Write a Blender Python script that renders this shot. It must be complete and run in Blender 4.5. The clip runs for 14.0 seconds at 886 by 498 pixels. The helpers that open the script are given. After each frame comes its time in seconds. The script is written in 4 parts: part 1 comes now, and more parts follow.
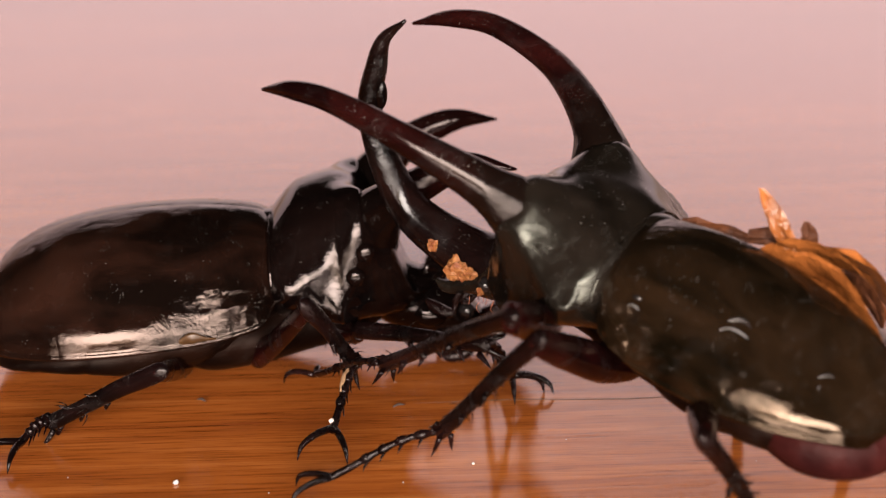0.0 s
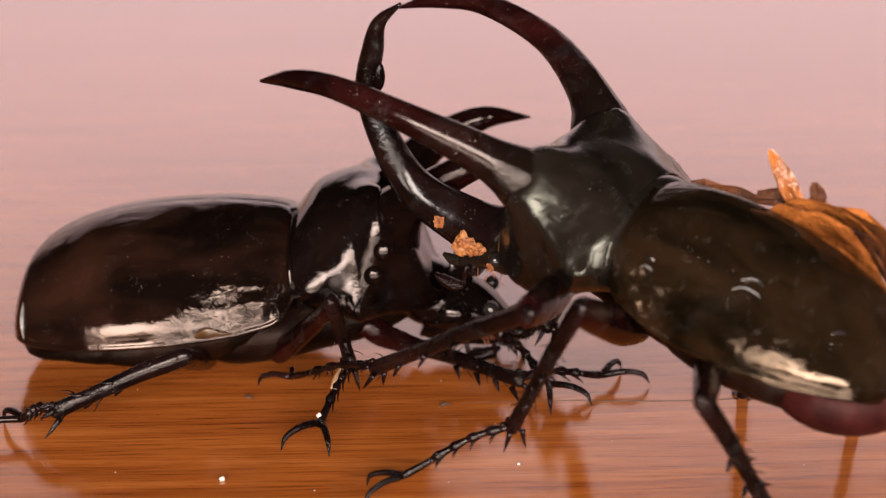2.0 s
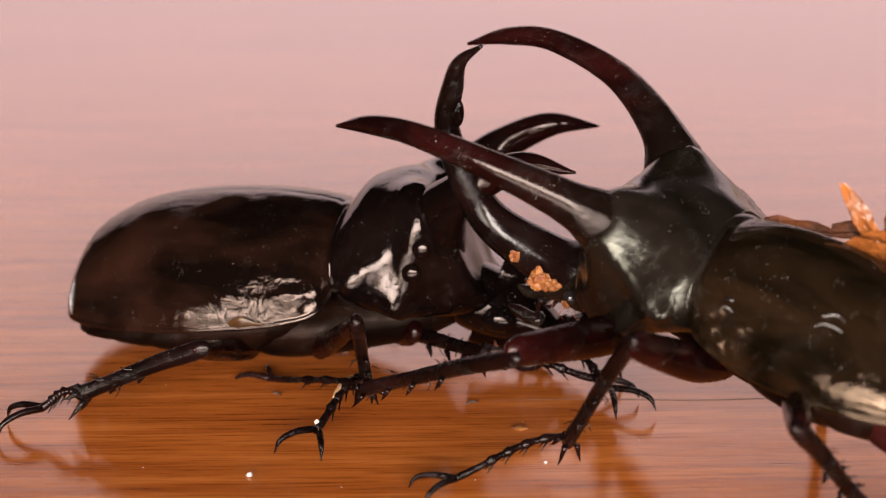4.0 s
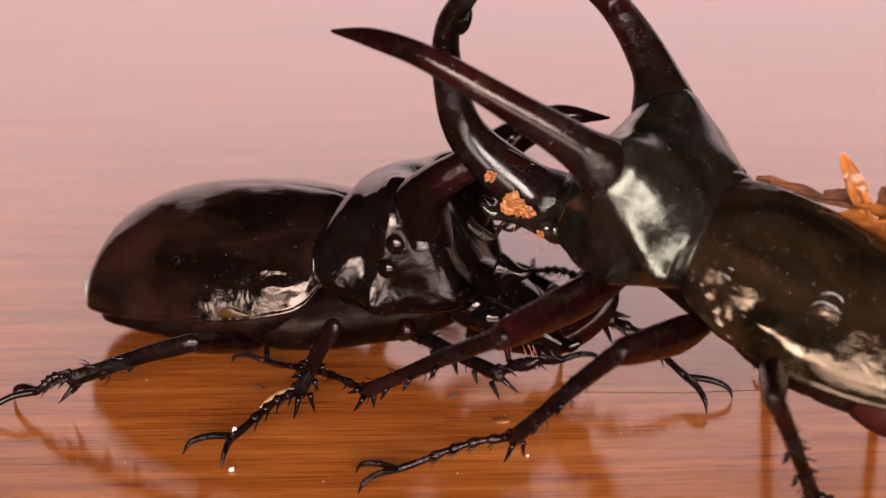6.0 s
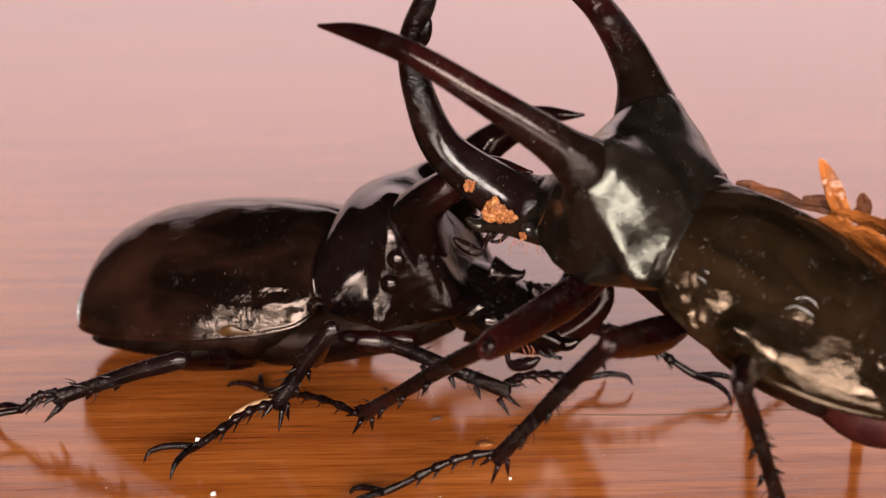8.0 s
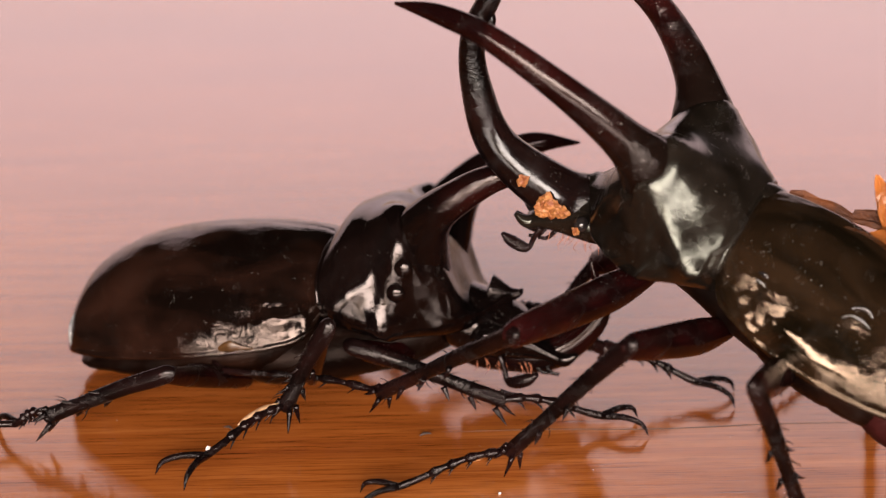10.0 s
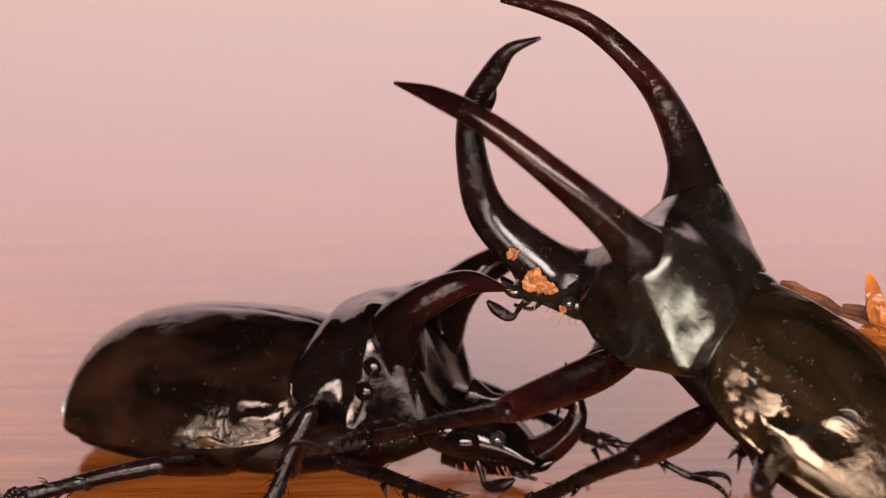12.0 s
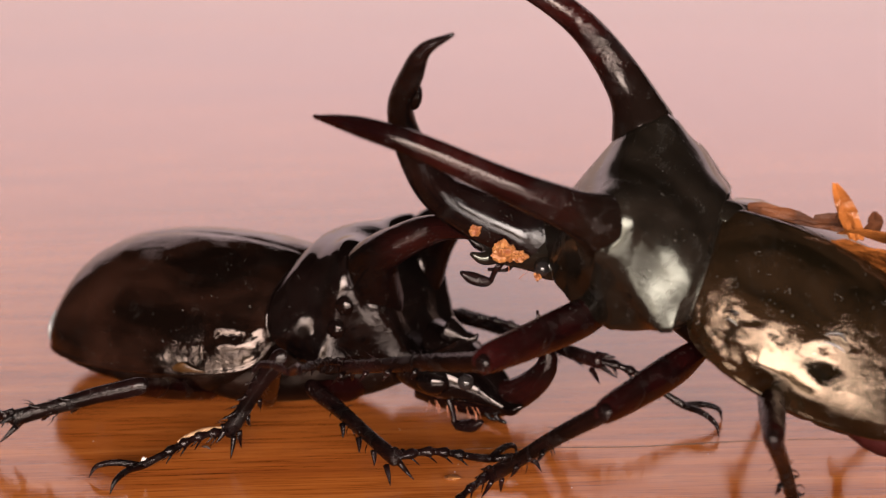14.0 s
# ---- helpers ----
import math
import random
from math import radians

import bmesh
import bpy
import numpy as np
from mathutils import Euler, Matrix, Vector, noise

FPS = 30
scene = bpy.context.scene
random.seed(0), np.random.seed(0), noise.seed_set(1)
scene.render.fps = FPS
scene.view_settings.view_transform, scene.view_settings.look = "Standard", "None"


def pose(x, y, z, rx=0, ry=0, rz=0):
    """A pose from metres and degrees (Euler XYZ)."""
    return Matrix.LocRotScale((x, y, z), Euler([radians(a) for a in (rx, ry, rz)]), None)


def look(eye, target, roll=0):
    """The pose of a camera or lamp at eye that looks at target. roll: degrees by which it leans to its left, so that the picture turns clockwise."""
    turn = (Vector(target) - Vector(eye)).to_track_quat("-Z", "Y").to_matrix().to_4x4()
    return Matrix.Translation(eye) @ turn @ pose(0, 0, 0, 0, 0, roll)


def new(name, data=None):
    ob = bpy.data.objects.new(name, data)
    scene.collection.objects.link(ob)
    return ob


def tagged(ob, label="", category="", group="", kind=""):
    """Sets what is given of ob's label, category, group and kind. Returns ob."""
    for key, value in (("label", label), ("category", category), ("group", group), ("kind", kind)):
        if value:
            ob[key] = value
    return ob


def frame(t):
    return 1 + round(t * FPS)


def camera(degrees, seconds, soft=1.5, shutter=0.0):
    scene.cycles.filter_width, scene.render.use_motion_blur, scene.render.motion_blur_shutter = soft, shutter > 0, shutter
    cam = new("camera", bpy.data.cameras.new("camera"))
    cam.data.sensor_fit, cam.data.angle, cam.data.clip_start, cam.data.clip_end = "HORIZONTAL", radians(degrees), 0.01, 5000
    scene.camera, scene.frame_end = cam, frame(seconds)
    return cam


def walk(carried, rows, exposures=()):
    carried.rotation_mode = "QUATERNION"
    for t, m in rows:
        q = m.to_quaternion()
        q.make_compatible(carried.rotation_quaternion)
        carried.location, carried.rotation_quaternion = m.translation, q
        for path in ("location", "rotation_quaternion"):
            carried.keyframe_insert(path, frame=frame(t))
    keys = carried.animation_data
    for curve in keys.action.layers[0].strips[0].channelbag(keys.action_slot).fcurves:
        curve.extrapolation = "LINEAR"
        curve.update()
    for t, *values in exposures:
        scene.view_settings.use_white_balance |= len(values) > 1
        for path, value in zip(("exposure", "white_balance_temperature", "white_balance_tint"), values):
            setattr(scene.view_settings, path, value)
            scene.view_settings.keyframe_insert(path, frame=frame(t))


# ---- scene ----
cam = camera(30.0, 14.0, 1.2)
cam.data.dof.use_dof = True
cam.data.dof.focus_distance = 0.224
cam.data.dof.aperture_fstop = 20.0
def camera_rows():
    rows = [
        (0, 0.00, -18.00),
        (0.5, -0.00, -17.96),
        (1, 0.19, -17.94),
        (1.5, 0.36, -18.00),
        (2, 1.73, -18.01),
        (2.5, 2.16, -18.06),
        (3, 2.58, -17.91),
        (5.5, 2.80, -18.43),
        (6, 2.07, -18.31),
        (6.5, 1.77, -17.70),
        (7, 1.60, -17.53),
        (9.5, 1.22, -17.41),
        (10, 1.00, -17.00),
        (10.5, 0.66, -15.65),
        (11, 0.61, -14.89),
        (11.5, 0.74, -14.39),
        (12, 0.61, -13.92),
        (12.5, 0.53, -13.75),
        (13, 0.36, -14.13),
        (13.5, 0.17, -15.00),
        (14, 0.19, -16.36),
    ]
    return [(t, pose(0.0000, -0.2218, 0.0946, 90 + pitch, 0, yaw)) for t, yaw, pitch in rows]

walk(cam, camera_rows(), [(0.0, 1.33, 7150, 19), (14.0, 1.33, 7150, 19)])

# ---- light: overcast sky, sun and an added front lamp ----
world = bpy.data.worlds.new("sky")
scene.world = world
world.use_nodes = True
wn = world.node_tree
sky = wn.nodes.new("ShaderNodeTexSky")
sky.sky_type = "NISHITA"
sky.sun_disc = False
sky.sun_elevation = radians(14)
sky.sun_rotation = radians(190)
sky.dust_density = 1.5
sky.air_density = 1.0
sky.ozone_density = 2.0
clear = wn.nodes["Background"]
clear.inputs[1].default_value = 0.05
wn.links.new(sky.outputs[0], clear.inputs[0])
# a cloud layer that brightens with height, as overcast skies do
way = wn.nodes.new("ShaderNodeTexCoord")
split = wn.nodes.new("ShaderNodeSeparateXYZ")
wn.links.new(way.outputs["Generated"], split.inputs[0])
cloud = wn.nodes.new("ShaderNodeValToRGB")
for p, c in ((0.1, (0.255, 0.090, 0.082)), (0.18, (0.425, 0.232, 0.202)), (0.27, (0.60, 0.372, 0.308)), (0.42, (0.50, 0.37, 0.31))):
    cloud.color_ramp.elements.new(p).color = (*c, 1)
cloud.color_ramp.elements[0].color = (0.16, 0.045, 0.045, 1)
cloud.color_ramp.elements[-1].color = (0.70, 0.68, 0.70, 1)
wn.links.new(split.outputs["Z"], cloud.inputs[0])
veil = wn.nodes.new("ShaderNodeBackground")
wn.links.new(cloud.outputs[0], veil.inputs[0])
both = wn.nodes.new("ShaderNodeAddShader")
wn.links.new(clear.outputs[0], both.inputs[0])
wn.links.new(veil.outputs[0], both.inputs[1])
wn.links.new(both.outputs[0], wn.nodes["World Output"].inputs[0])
sun_data = bpy.data.lights.new("sun", "SUN")
sun_data.energy = 1.2
sun_data.angle = radians(42)
sun_data.color = (1.0, 0.95, 0.88)
sun = new("sun", sun_data)
sun.matrix_world = look((-0.35, -2, 0.50), (0, 0, 0))
# added area lamp, wide and low, stands in for daylight from behind the camera
front_data = bpy.data.lights.new("front_area", "AREA")
front_data.shape = "RECTANGLE"
front_data.size = 2.4
front_data.size_y = 0.52
front_data.energy = 72
front_data.color = (1.0, 0.95, 0.88)
front_light = new("front_area", front_data)
front_light.matrix_world = look((0.25, -1.85, 0.50), (0.25, 0, 0))

MM = 0.001


# ---- materials ----
def material(name):
    m = bpy.data.materials.new(name)
    m.use_nodes = True
    return m, m.node_tree, m.node_tree.nodes["Principled BSDF"]


def node(nt, kind, **values):
    n = nt.nodes.new("ShaderNode" + kind)
    for k, v in values.items():
        n.inputs[k.replace("_", " ")].default_value = v
    return n


def coords(nt, scale=(1, 1, 1), turn=0.0):
    c = nt.nodes.new("ShaderNodeTexCoord")
    mp = nt.nodes.new("ShaderNodeMapping")
    mp.inputs["Scale"].default_value = scale
    mp.inputs["Rotation"].default_value = (0, 0, radians(turn))
    nt.links.new(c.outputs["Object"], mp.inputs[0])
    return mp.outputs[0]


def ramp(nt, fac, stops):
    r = nt.nodes.new("ShaderNodeValToRGB")
    el = r.color_ramp.elements
    while len(el) < len(stops):
        el.new(0.5)
    for e, (p, c) in zip(el, stops):
        e.position = p
        e.color = (*c, 1) if len(c) == 3 else c
    nt.links.new(fac, r.inputs[0])
    return r.outputs[0]


def grey(v):
    return (v, v, v)


def bump(nt, bsdf, height, strength, distance):
    b = nt.nodes.new("ShaderNodeBump")
    b.inputs["Strength"].default_value = strength
    b.inputs["Distance"].default_value = distance
    nt.links.new(height, b.inputs["Height"])
    nt.links.new(b.outputs[0], bsdf.inputs["Normal"])
    return b


def mix(nt, fac, a, b, kind="MIX"):
    n = nt.nodes.new("ShaderNodeMix")
    n.data_type = "RGBA"
    n.blend_type = kind
    for sock, v in ((n.inputs[0], fac), (n.inputs[6], a), (n.inputs[7], b)):
        if hasattr(v, "is_output"):
            nt.links.new(v, sock)
        elif isinstance(v, float):
            sock.default_value = v
        else:
            sock.default_value = (*v, 1)
    return n.outputs[2]


def chitin(name, dark, light, rough, dust=0.5, dent=0.25, tint=(1, 1, 1), film=0.012, shine=0.4, root=None, crinkle=None):
    """Beetle shell: dark glaze with a brown clouding, greasy smears, dust specks and shallow crinkles."""
    m, nt, b = material(name)
    at = coords(nt)

    def noise_at(scale, detail=3.0, where=at, **more):
        n = node(nt, "TexNoise", Scale=scale, Detail=detail, **more)
        nt.links.new(where, n.inputs["Vector"])
        return n.outputs[0]

    cloudy = noise_at(110.0, 5.0, coords(nt, (0.5, 1, 1)), Distortion=0.8)
    col = ramp(nt, cloudy, [(0.38, dark), (0.72, light)])
    if root:
        # a horn keeps the colour of the shield at its root
        apart = nt.nodes.new("ShaderNodeSeparateXYZ")
        nt.links.new(at, apart.inputs[0])
        col = mix(nt, ramp(nt, apart.outputs["X"], [(0.015, grey(0)), (0.025, grey(1))]), root, col)
    smear = ramp(nt, noise_at(170.0, 6.0, coords(nt, (1, 0.6, 1)), Roughness=0.65, Distortion=1.5), [(0.52, grey(0)), (0.74, grey(1))])
    col = mix(nt, smear, col, mix(nt, 1.0, col, grey(film), "ADD"))
    specks = None
    for scale, lo, hi in ((520.0, 0.025, 0.06), (1300.0, 0.06, 0.13), (2600.0, 0.10, 0.20)):
        v = node(nt, "TexVoronoi", Scale=scale)
        nt.links.new(at, v.inputs["Vector"])
        near = ramp(nt, v.outputs["Distance"], [(lo, grey(1)), (hi, grey(0))])
        where = ramp(nt, noise_at(scale * 0.22, 3.0), [(0.55, grey(0)), (0.74, grey(dust))])
        one = mix(nt, 1.0, near, where, "MULTIPLY")
        specks = one if specks is None else mix(nt, 1.0, specks, one, "LIGHTEN")
    nt.links.new(mix(nt, specks, col, (0.20, 0.19, 0.18)), b.inputs["Base Color"])
    rr = ramp(nt, noise_at(420.0, 6.0, at, Roughness=0.65), [(0.3, grey(rough * 0.6)), (0.75, grey(rough * 1.3))])
    rr = mix(nt, smear, rr, grey(min(rough * 1.9, 0.4)))
    nt.links.new(mix(nt, specks, rr, grey(0.8)), b.inputs["Roughness"])
    b.inputs["Specular IOR Level"].default_value = shine
    b.inputs["Specular Tint"].default_value = (*tint, 1)
    wave = noise_at(330.0, 6.0, coords(nt, (1, 1.5, 1.5)), Roughness=0.62, Distortion=1.2)
    mask = ramp(nt, noise_at(75.0, 1.0), [(0.47, grey(0.06)), (0.62, grey(1.0))])
    rough_ = mix(nt, 1.0, wave, mask, "MULTIPLY")
    height = mix(nt, 0.04, rough_, noise_at(1500.0))
    if crinkle:
        # a crumpled patch, set at a place on the shell and fading out with distance
        centre, reach = crinkle
        off = nt.nodes.new("ShaderNodeVectorMath")
        off.operation = "DISTANCE"
        nt.links.new(at, off.inputs[0])
        off.inputs[1].default_value = centre
        patch = ramp(nt, off.outputs["Value"], [(reach * 0.45, grey(1)), (reach, grey(0))])
        folds = noise_at(270.0, 5.0, coords(nt, (1.4, 1, 0.9)), Roughness=0.55, Distortion=2.5)
        height = mix(nt, 1.0, height, mix(nt, 1.0, folds, patch, "MULTIPLY"), "ADD")
    bump(nt, b, height, dent, 0.0014)
    return m


def plain(name, a, b_, rough, scale=300.0, relief=0.3, metal=0.0, through_light=0.0, shine=0.3):
    m, nt, b = material(name)
    n = node(nt, "TexNoise", Scale=scale, Detail=5.0)
    nt.links.new(coords(nt), n.inputs["Vector"])
    nt.links.new(ramp(nt, n.outputs[0], [(0.3, a), (0.7, b_)]), b.inputs["Base Color"])
    b.inputs["Roughness"].default_value = rough
    b.inputs["Metallic"].default_value = metal
    b.inputs["Specular IOR Level"].default_value = shine
    b.inputs["Transmission Weight"].default_value = through_light
    bump(nt, b, n.outputs[0], relief, 0.5 / scale)
    return m


def wood(name):
    m, nt, b = material(name)
    grain = node(nt, "TexNoise", Scale=1.0, Detail=8.0, Roughness=0.6, Distortion=0.4)
    nt.links.new(coords(nt, (14, 260, 260), -4), grain.inputs["Vector"])
    fibre = node(nt, "TexNoise", Scale=1.0, Detail=4.0, Roughness=0.7)
    nt.links.new(coords(nt, (70, 1900, 1900), -4), fibre.inputs["Vector"])
    broad = node(nt, "TexNoise", Scale=1.0, Detail=3.0)
    nt.links.new(coords(nt, (2.5, 16, 16), -4), broad.inputs["Vector"])
    base = ramp(nt, grain.outputs[0], [(0.30, (0.170, 0.040, 0.009)), (0.5, (0.270, 0.075, 0.015)), (0.70, (0.365, 0.119, 0.030))])
    lines = ramp(nt, fibre.outputs[0], [(0.34, (0.42, 0.32, 0.26)), (0.52, (1, 1, 1))])
    tone = ramp(nt, broad.outputs[0], [(0.3, (0.82, 0.8, 0.8)), (0.7, (1.1, 1.1, 1.1))])
    nt.links.new(mix(nt, 1.0, mix(nt, 0.8, base, lines, "MULTIPLY"), tone, "MULTIPLY"), b.inputs["Base Color"])
    wear = node(nt, "TexNoise", Scale=70.0, Detail=6.0)
    nt.links.new(coords(nt), wear.inputs["Vector"])
    nt.links.new(ramp(nt, wear.outputs[0], [(0.3, grey(0.02)), (0.8, grey(0.055))]), b.inputs["Roughness"])
    b.inputs["IOR"].default_value = 1.58
    soft = node(nt, "TexNoise", Scale=1.0, Detail=3.0)
    nt.links.new(coords(nt, (28, 150, 150), -4), soft.inputs["Vector"])
    bump(nt, b, mix(nt, 0.35, soft.outputs[0], fibre.outputs[0]), 0.14, 0.0005)
    return m


WOOD = wood("lacquered wood")
ELYTRA_DARK = chitin("dark brown wing case", (0.0016, 0.0008, 0.0006), (0.0120, 0.0046, 0.0030), 0.055, 0.4, 0.26, (1.0, 0.80, 0.72), 0.001, 0.22, crinkle=((-0.0105, -0.0175, 0.002), 0.0085))
ELYTRA_BRONZE = chitin("bronze brown wing case", (0.0018, 0.0012, 0.0006), (0.0105, 0.0054, 0.0027), 0.075, 0.7, 0.30, (1.0, 0.75, 0.56), 0.002, 0.36)
SHELL_DARK = chitin("black brown shell", (0.0009, 0.0005, 0.0005), (0.0030, 0.0015, 0.0013), 0.05, 0.4, 0.10, (1.0, 0.88, 0.86), 0.001, 0.2)
SHELL_BRONZE = chitin("bronze black shell", (0.0020, 0.0015, 0.0011), (0.0066, 0.0048, 0.0037), 0.22, 0.7, 0.11, (0.94, 1.0, 0.89), 0.0035, 0.27)
HORN_DARK = chitin("black brown horn", (0.0016, 0.0006, 0.0006), (0.0085, 0.0016, 0.0014), 0.09, 0.5, 0.2, (1, 0.88, 0.86), 0.001, 0.16, (0.0014, 0.0008, 0.0007))
HORN_BRONZE = chitin("dark red horn", (0.0030, 0.0007, 0.0007), (0.0135, 0.0024, 0.0021), 0.15, 0.9, 0.35, (1, 0.9, 0.88), 0.004, 0.15, (0.0030, 0.0017, 0.0013))
HORN_BLACK = chitin("black head horn", (0.0012, 0.0007, 0.0007), (0.0048, 0.0019, 0.0017), 0.17, 0.6, 0.3, (0.94, 0.96, 1.0), 0.003, 0.2)
LEG = chitin("black leg", (0.0014, 0.0007, 0.0007), (0.0070, 0.0024, 0.0023), 0.24, 0.5, 0.6, (1, 0.94, 0.94), 0.002, 0.13)
THIGH = chitin("dark red thigh", (0.0022, 0.0005, 0.0005), (0.0105, 0.0014, 0.0014), 0.21, 0.4, 0.3, (1, 0.9, 0.9), 0.002, 0.16)
CHIP = plain("amber chip", (0.018, 0.008, 0.003), (0.05, 0.022, 0.006), 0.35, 500)
BELLY = chitin("brown belly", (0.0018, 0.0008, 0.0006), (0.0080, 0.0030, 0.0018), 0.45, 0.3, 0.5, (1, 0.8, 0.72), 0.002, 0.05)
RUMP = plain("red brown rump", (0.010, 0.0018, 0.0018), (0.026, 0.005, 0.0045), 0.5, 200, shine=0.05)
EYE = plain("black eye", (0.006, 0.005, 0.005), (0.012, 0.01, 0.01), 0.08, 400, 0.0)
CRUMB = plain("orange crumb", (0.10, 0.024, 0.007), (0.23, 0.095, 0.030), 0.5, 1100, 0.9)
PALE = plain("white crumb", (0.30, 0.27, 0.25), (0.46, 0.43, 0.40), 0.7, 900, 0.8)
PALESKIN = plain("pale skin", (0.16, 0.09, 0.05), (0.26, 0.16, 0.09), 0.5, 700, 0.5)
HAIR = plain("red hair", (0.20, 0.06, 0.03), (0.30, 0.10, 0.05), 0.5, 400, 0.0)
WING = plain("amber hind wing", (0.060, 0.017, 0.004), (0.250, 0.080, 0.020), 0.28, 170, 0.7)
WINGDARK = plain("dark hind wing", (0.010, 0.004, 0.003), (0.075, 0.024, 0.009), 0.6, 260, 0.8, shine=0.1)
BLOCKER = plain("dark blocker", (0.02, 0.014, 0.01), (0.035, 0.025, 0.018), 0.6, 6, 0.2)
GRASS = plain("ground", (0.06, 0.065, 0.045), (0.10, 0.095, 0.07), 0.9, 2, 0.3)
# pale colour for painted glints on the wing cases
GLINT = plain("pale crease", (0.07, 0.07, 0.07), (0.15, 0.15, 0.16), 0.25, 900)
SPLINTER = plain("dark splinter", (0.02, 0.012, 0.01), (0.05, 0.03, 0.02), 0.6, 600)


# ---- mesh helpers, in millimetres ----
def build(name, verts, faces, mat, parent=None, label="", smooth=True):
    me = bpy.data.meshes.new(name)
    me.from_pydata([tuple(c * MM for c in v) for v in verts], [], faces)
    bm = bmesh.new()
    bm.from_mesh(me)
    bmesh.ops.remove_doubles(bm, verts=bm.verts, dist=1e-7)
    bmesh.ops.recalc_face_normals(bm, faces=bm.faces)
    bm.to_mesh(me)
    bm.free()
    me.materials.append(mat)
    if smooth:
        me.shade_smooth()
    ob = new(name, me)
    ob.parent = parent
    if label:
        ob["label"] = label
    return ob


def spline(pts, steps):
    p = [np.array(q, float) for q in pts]
    p = [2 * p[0] - p[1]] + p + [2 * p[-1] - p[-2]]
    out = []
    for i in range(1, len(p) - 2):
        a, b, c, d = p[i - 1:i + 3]
        for k in range(steps):
            u = k / steps
            out.append(0.5 * (2 * b + (c - a) * u + (2 * a - 5 * b + 4 * c - d) * u * u + (3 * b - 3 * c + d - a) * u ** 3))
    out.append(p[-2])
    return out


def tube(pts, radii, steps=6, sides=14, squash=1.0, up=(0, 0, 1)):
    """Verts and faces of a tube through pts; radii are given at the same points."""
    line = spline(pts, steps)
    rad = [max(r[0], 0.02) for r in spline([(r,) for r in radii], steps)]
    verts, faces = [], []
    side = None
    for i, p in enumerate(line):
        d = line[min(i + 1, len(line) - 1)] - line[max(i - 1, 0)]
        d /= np.linalg.norm(d)
        if side is None:
            side = np.cross(np.array(up, float), d)
            if np.linalg.norm(side) < 1e-3:
                side = np.cross((1, 0, 0), d)
        side = side - d * (side @ d)
        side /= np.linalg.norm(side)
        top = np.cross(d, side)
        for k in range(sides):
            a = 2 * math.pi * k / sides
            verts.append(p + rad[i] * (math.cos(a) * side * squash + math.sin(a) * top))
    n = len(line)
    for i in range(n - 1):
        for k in range(sides):
            j = (k + 1) % sides
            faces.append((i * sides + k, i * sides + j, (i + 1) * sides + j, (i + 1) * sides + k))
    faces.append(tuple(range(sides))[::-1])
    faces.append(tuple((n - 1) * sides + k for k in range(sides)))
    return verts, faces


def ball(c, r, rings=10, sides=16):
    c, r = np.array(c, float), np.array(r, float) * np.ones(3)
    verts, faces = [], []
    for i in range(rings + 1):
        th = math.pi * i / rings
        for k in range(sides):
            a = 2 * math.pi * k / sides
            verts.append(c + r * (math.sin(th) * math.cos(a), math.sin(th) * math.sin(a), math.cos(th)))
    for i in range(rings):
        for k in range(sides):
            j = (k + 1) % sides
            faces.append((i * sides + k, i * sides + j, (i + 1) * sides + j, (i + 1) * sides + k))
    return verts, faces


def join(*pieces):
    verts, faces = [], []
    for v, f in pieces:
        n = len(verts)
        verts += list(v)
        faces += [tuple(i + n for i in q) for q in f]
    return verts, faces


def rings_to_mesh(rings, closed=True):
    n = len(rings[0])
    verts = [v for r in rings for v in r]
    faces = []
    for i in range(len(rings) - 1):
        for k in range(n if closed else n - 1):
            j = (k + 1) % n
            faces.append((i * n + k, i * n + j, (i + 1) * n + j, (i + 1) * n + k))
    if closed:
        faces.append(tuple(range(n))[::-1])
        faces.append(tuple((len(rings) - 1) * n + k for k in range(n)))
    return verts, faces


def lump(rnd, size, sides=7):
    """An uneven crumb, flattened, resting on z = 0."""
    v, f = ball((0, 0, 0), 1, 14, sides + 13)
    out = []
    for p in v:
        k = 0.72 + 0.4 * abs(noise.noise(Vector(p) * 1.5 + Vector((rnd, rnd * 2, 0)))) + 0.22 * noise.noise(Vector(p) * 2.6 + Vector((rnd, 0, rnd)))
        out.append((p[0] * k * size[0], p[1] * k * size[1], max((p[2] * k + 0.7) * size[2], 0)))
    return out, f


def smooth01(u, a, b):
    u = min(max((u - a) / (b - a), 0), 1)
    return u * u * (3 - 2 * u)


# ---- the table, the ground and unseen panels that block light ----
def slab(name, x0, x1, y0, y1, z0, z1, mat, edge=0.002):
    bm = bmesh.new()
    bmesh.ops.create_cube(bm, size=1, matrix=Matrix.Translation(((x0 + x1) / 2, (y0 + y1) / 2, (z0 + z1) / 2)) @ Matrix.Diagonal((x1 - x0, y1 - y0, z1 - z0, 1)))
    bmesh.ops.bevel(bm, geom=bm.edges[:], offset=edge, segments=2, affect="EDGES", profile=0.5)
    me = bpy.data.meshes.new(name)
    bm.to_mesh(me)
    bm.free()
    me.materials.append(mat)
    return new(name, me)


def make_table():
    table = tagged(new("wooden_table"), "orange-brown lacquered wooden table with a glossy planked top", "table")
    table.matrix_world = pose(0, 0, 0, 0, 0, 4)
    joints = [-0.52, -0.26, 0.40, 0.90, 1.40]
    for a, b in zip(joints, joints[1:]):
        p = slab("plank", -1.1, 1.1, a + 0.00006, b - 0.00006, -0.03, 0, WOOD, 0.00008)
        p.parent = table
    for x in (-1.0, 1.0):
        for y in (-0.45, 1.3):
            p = slab("leg", x - 0.035, x + 0.035, y - 0.035, y + 0.035, -0.75, -0.03, WOOD)
            p.parent = table


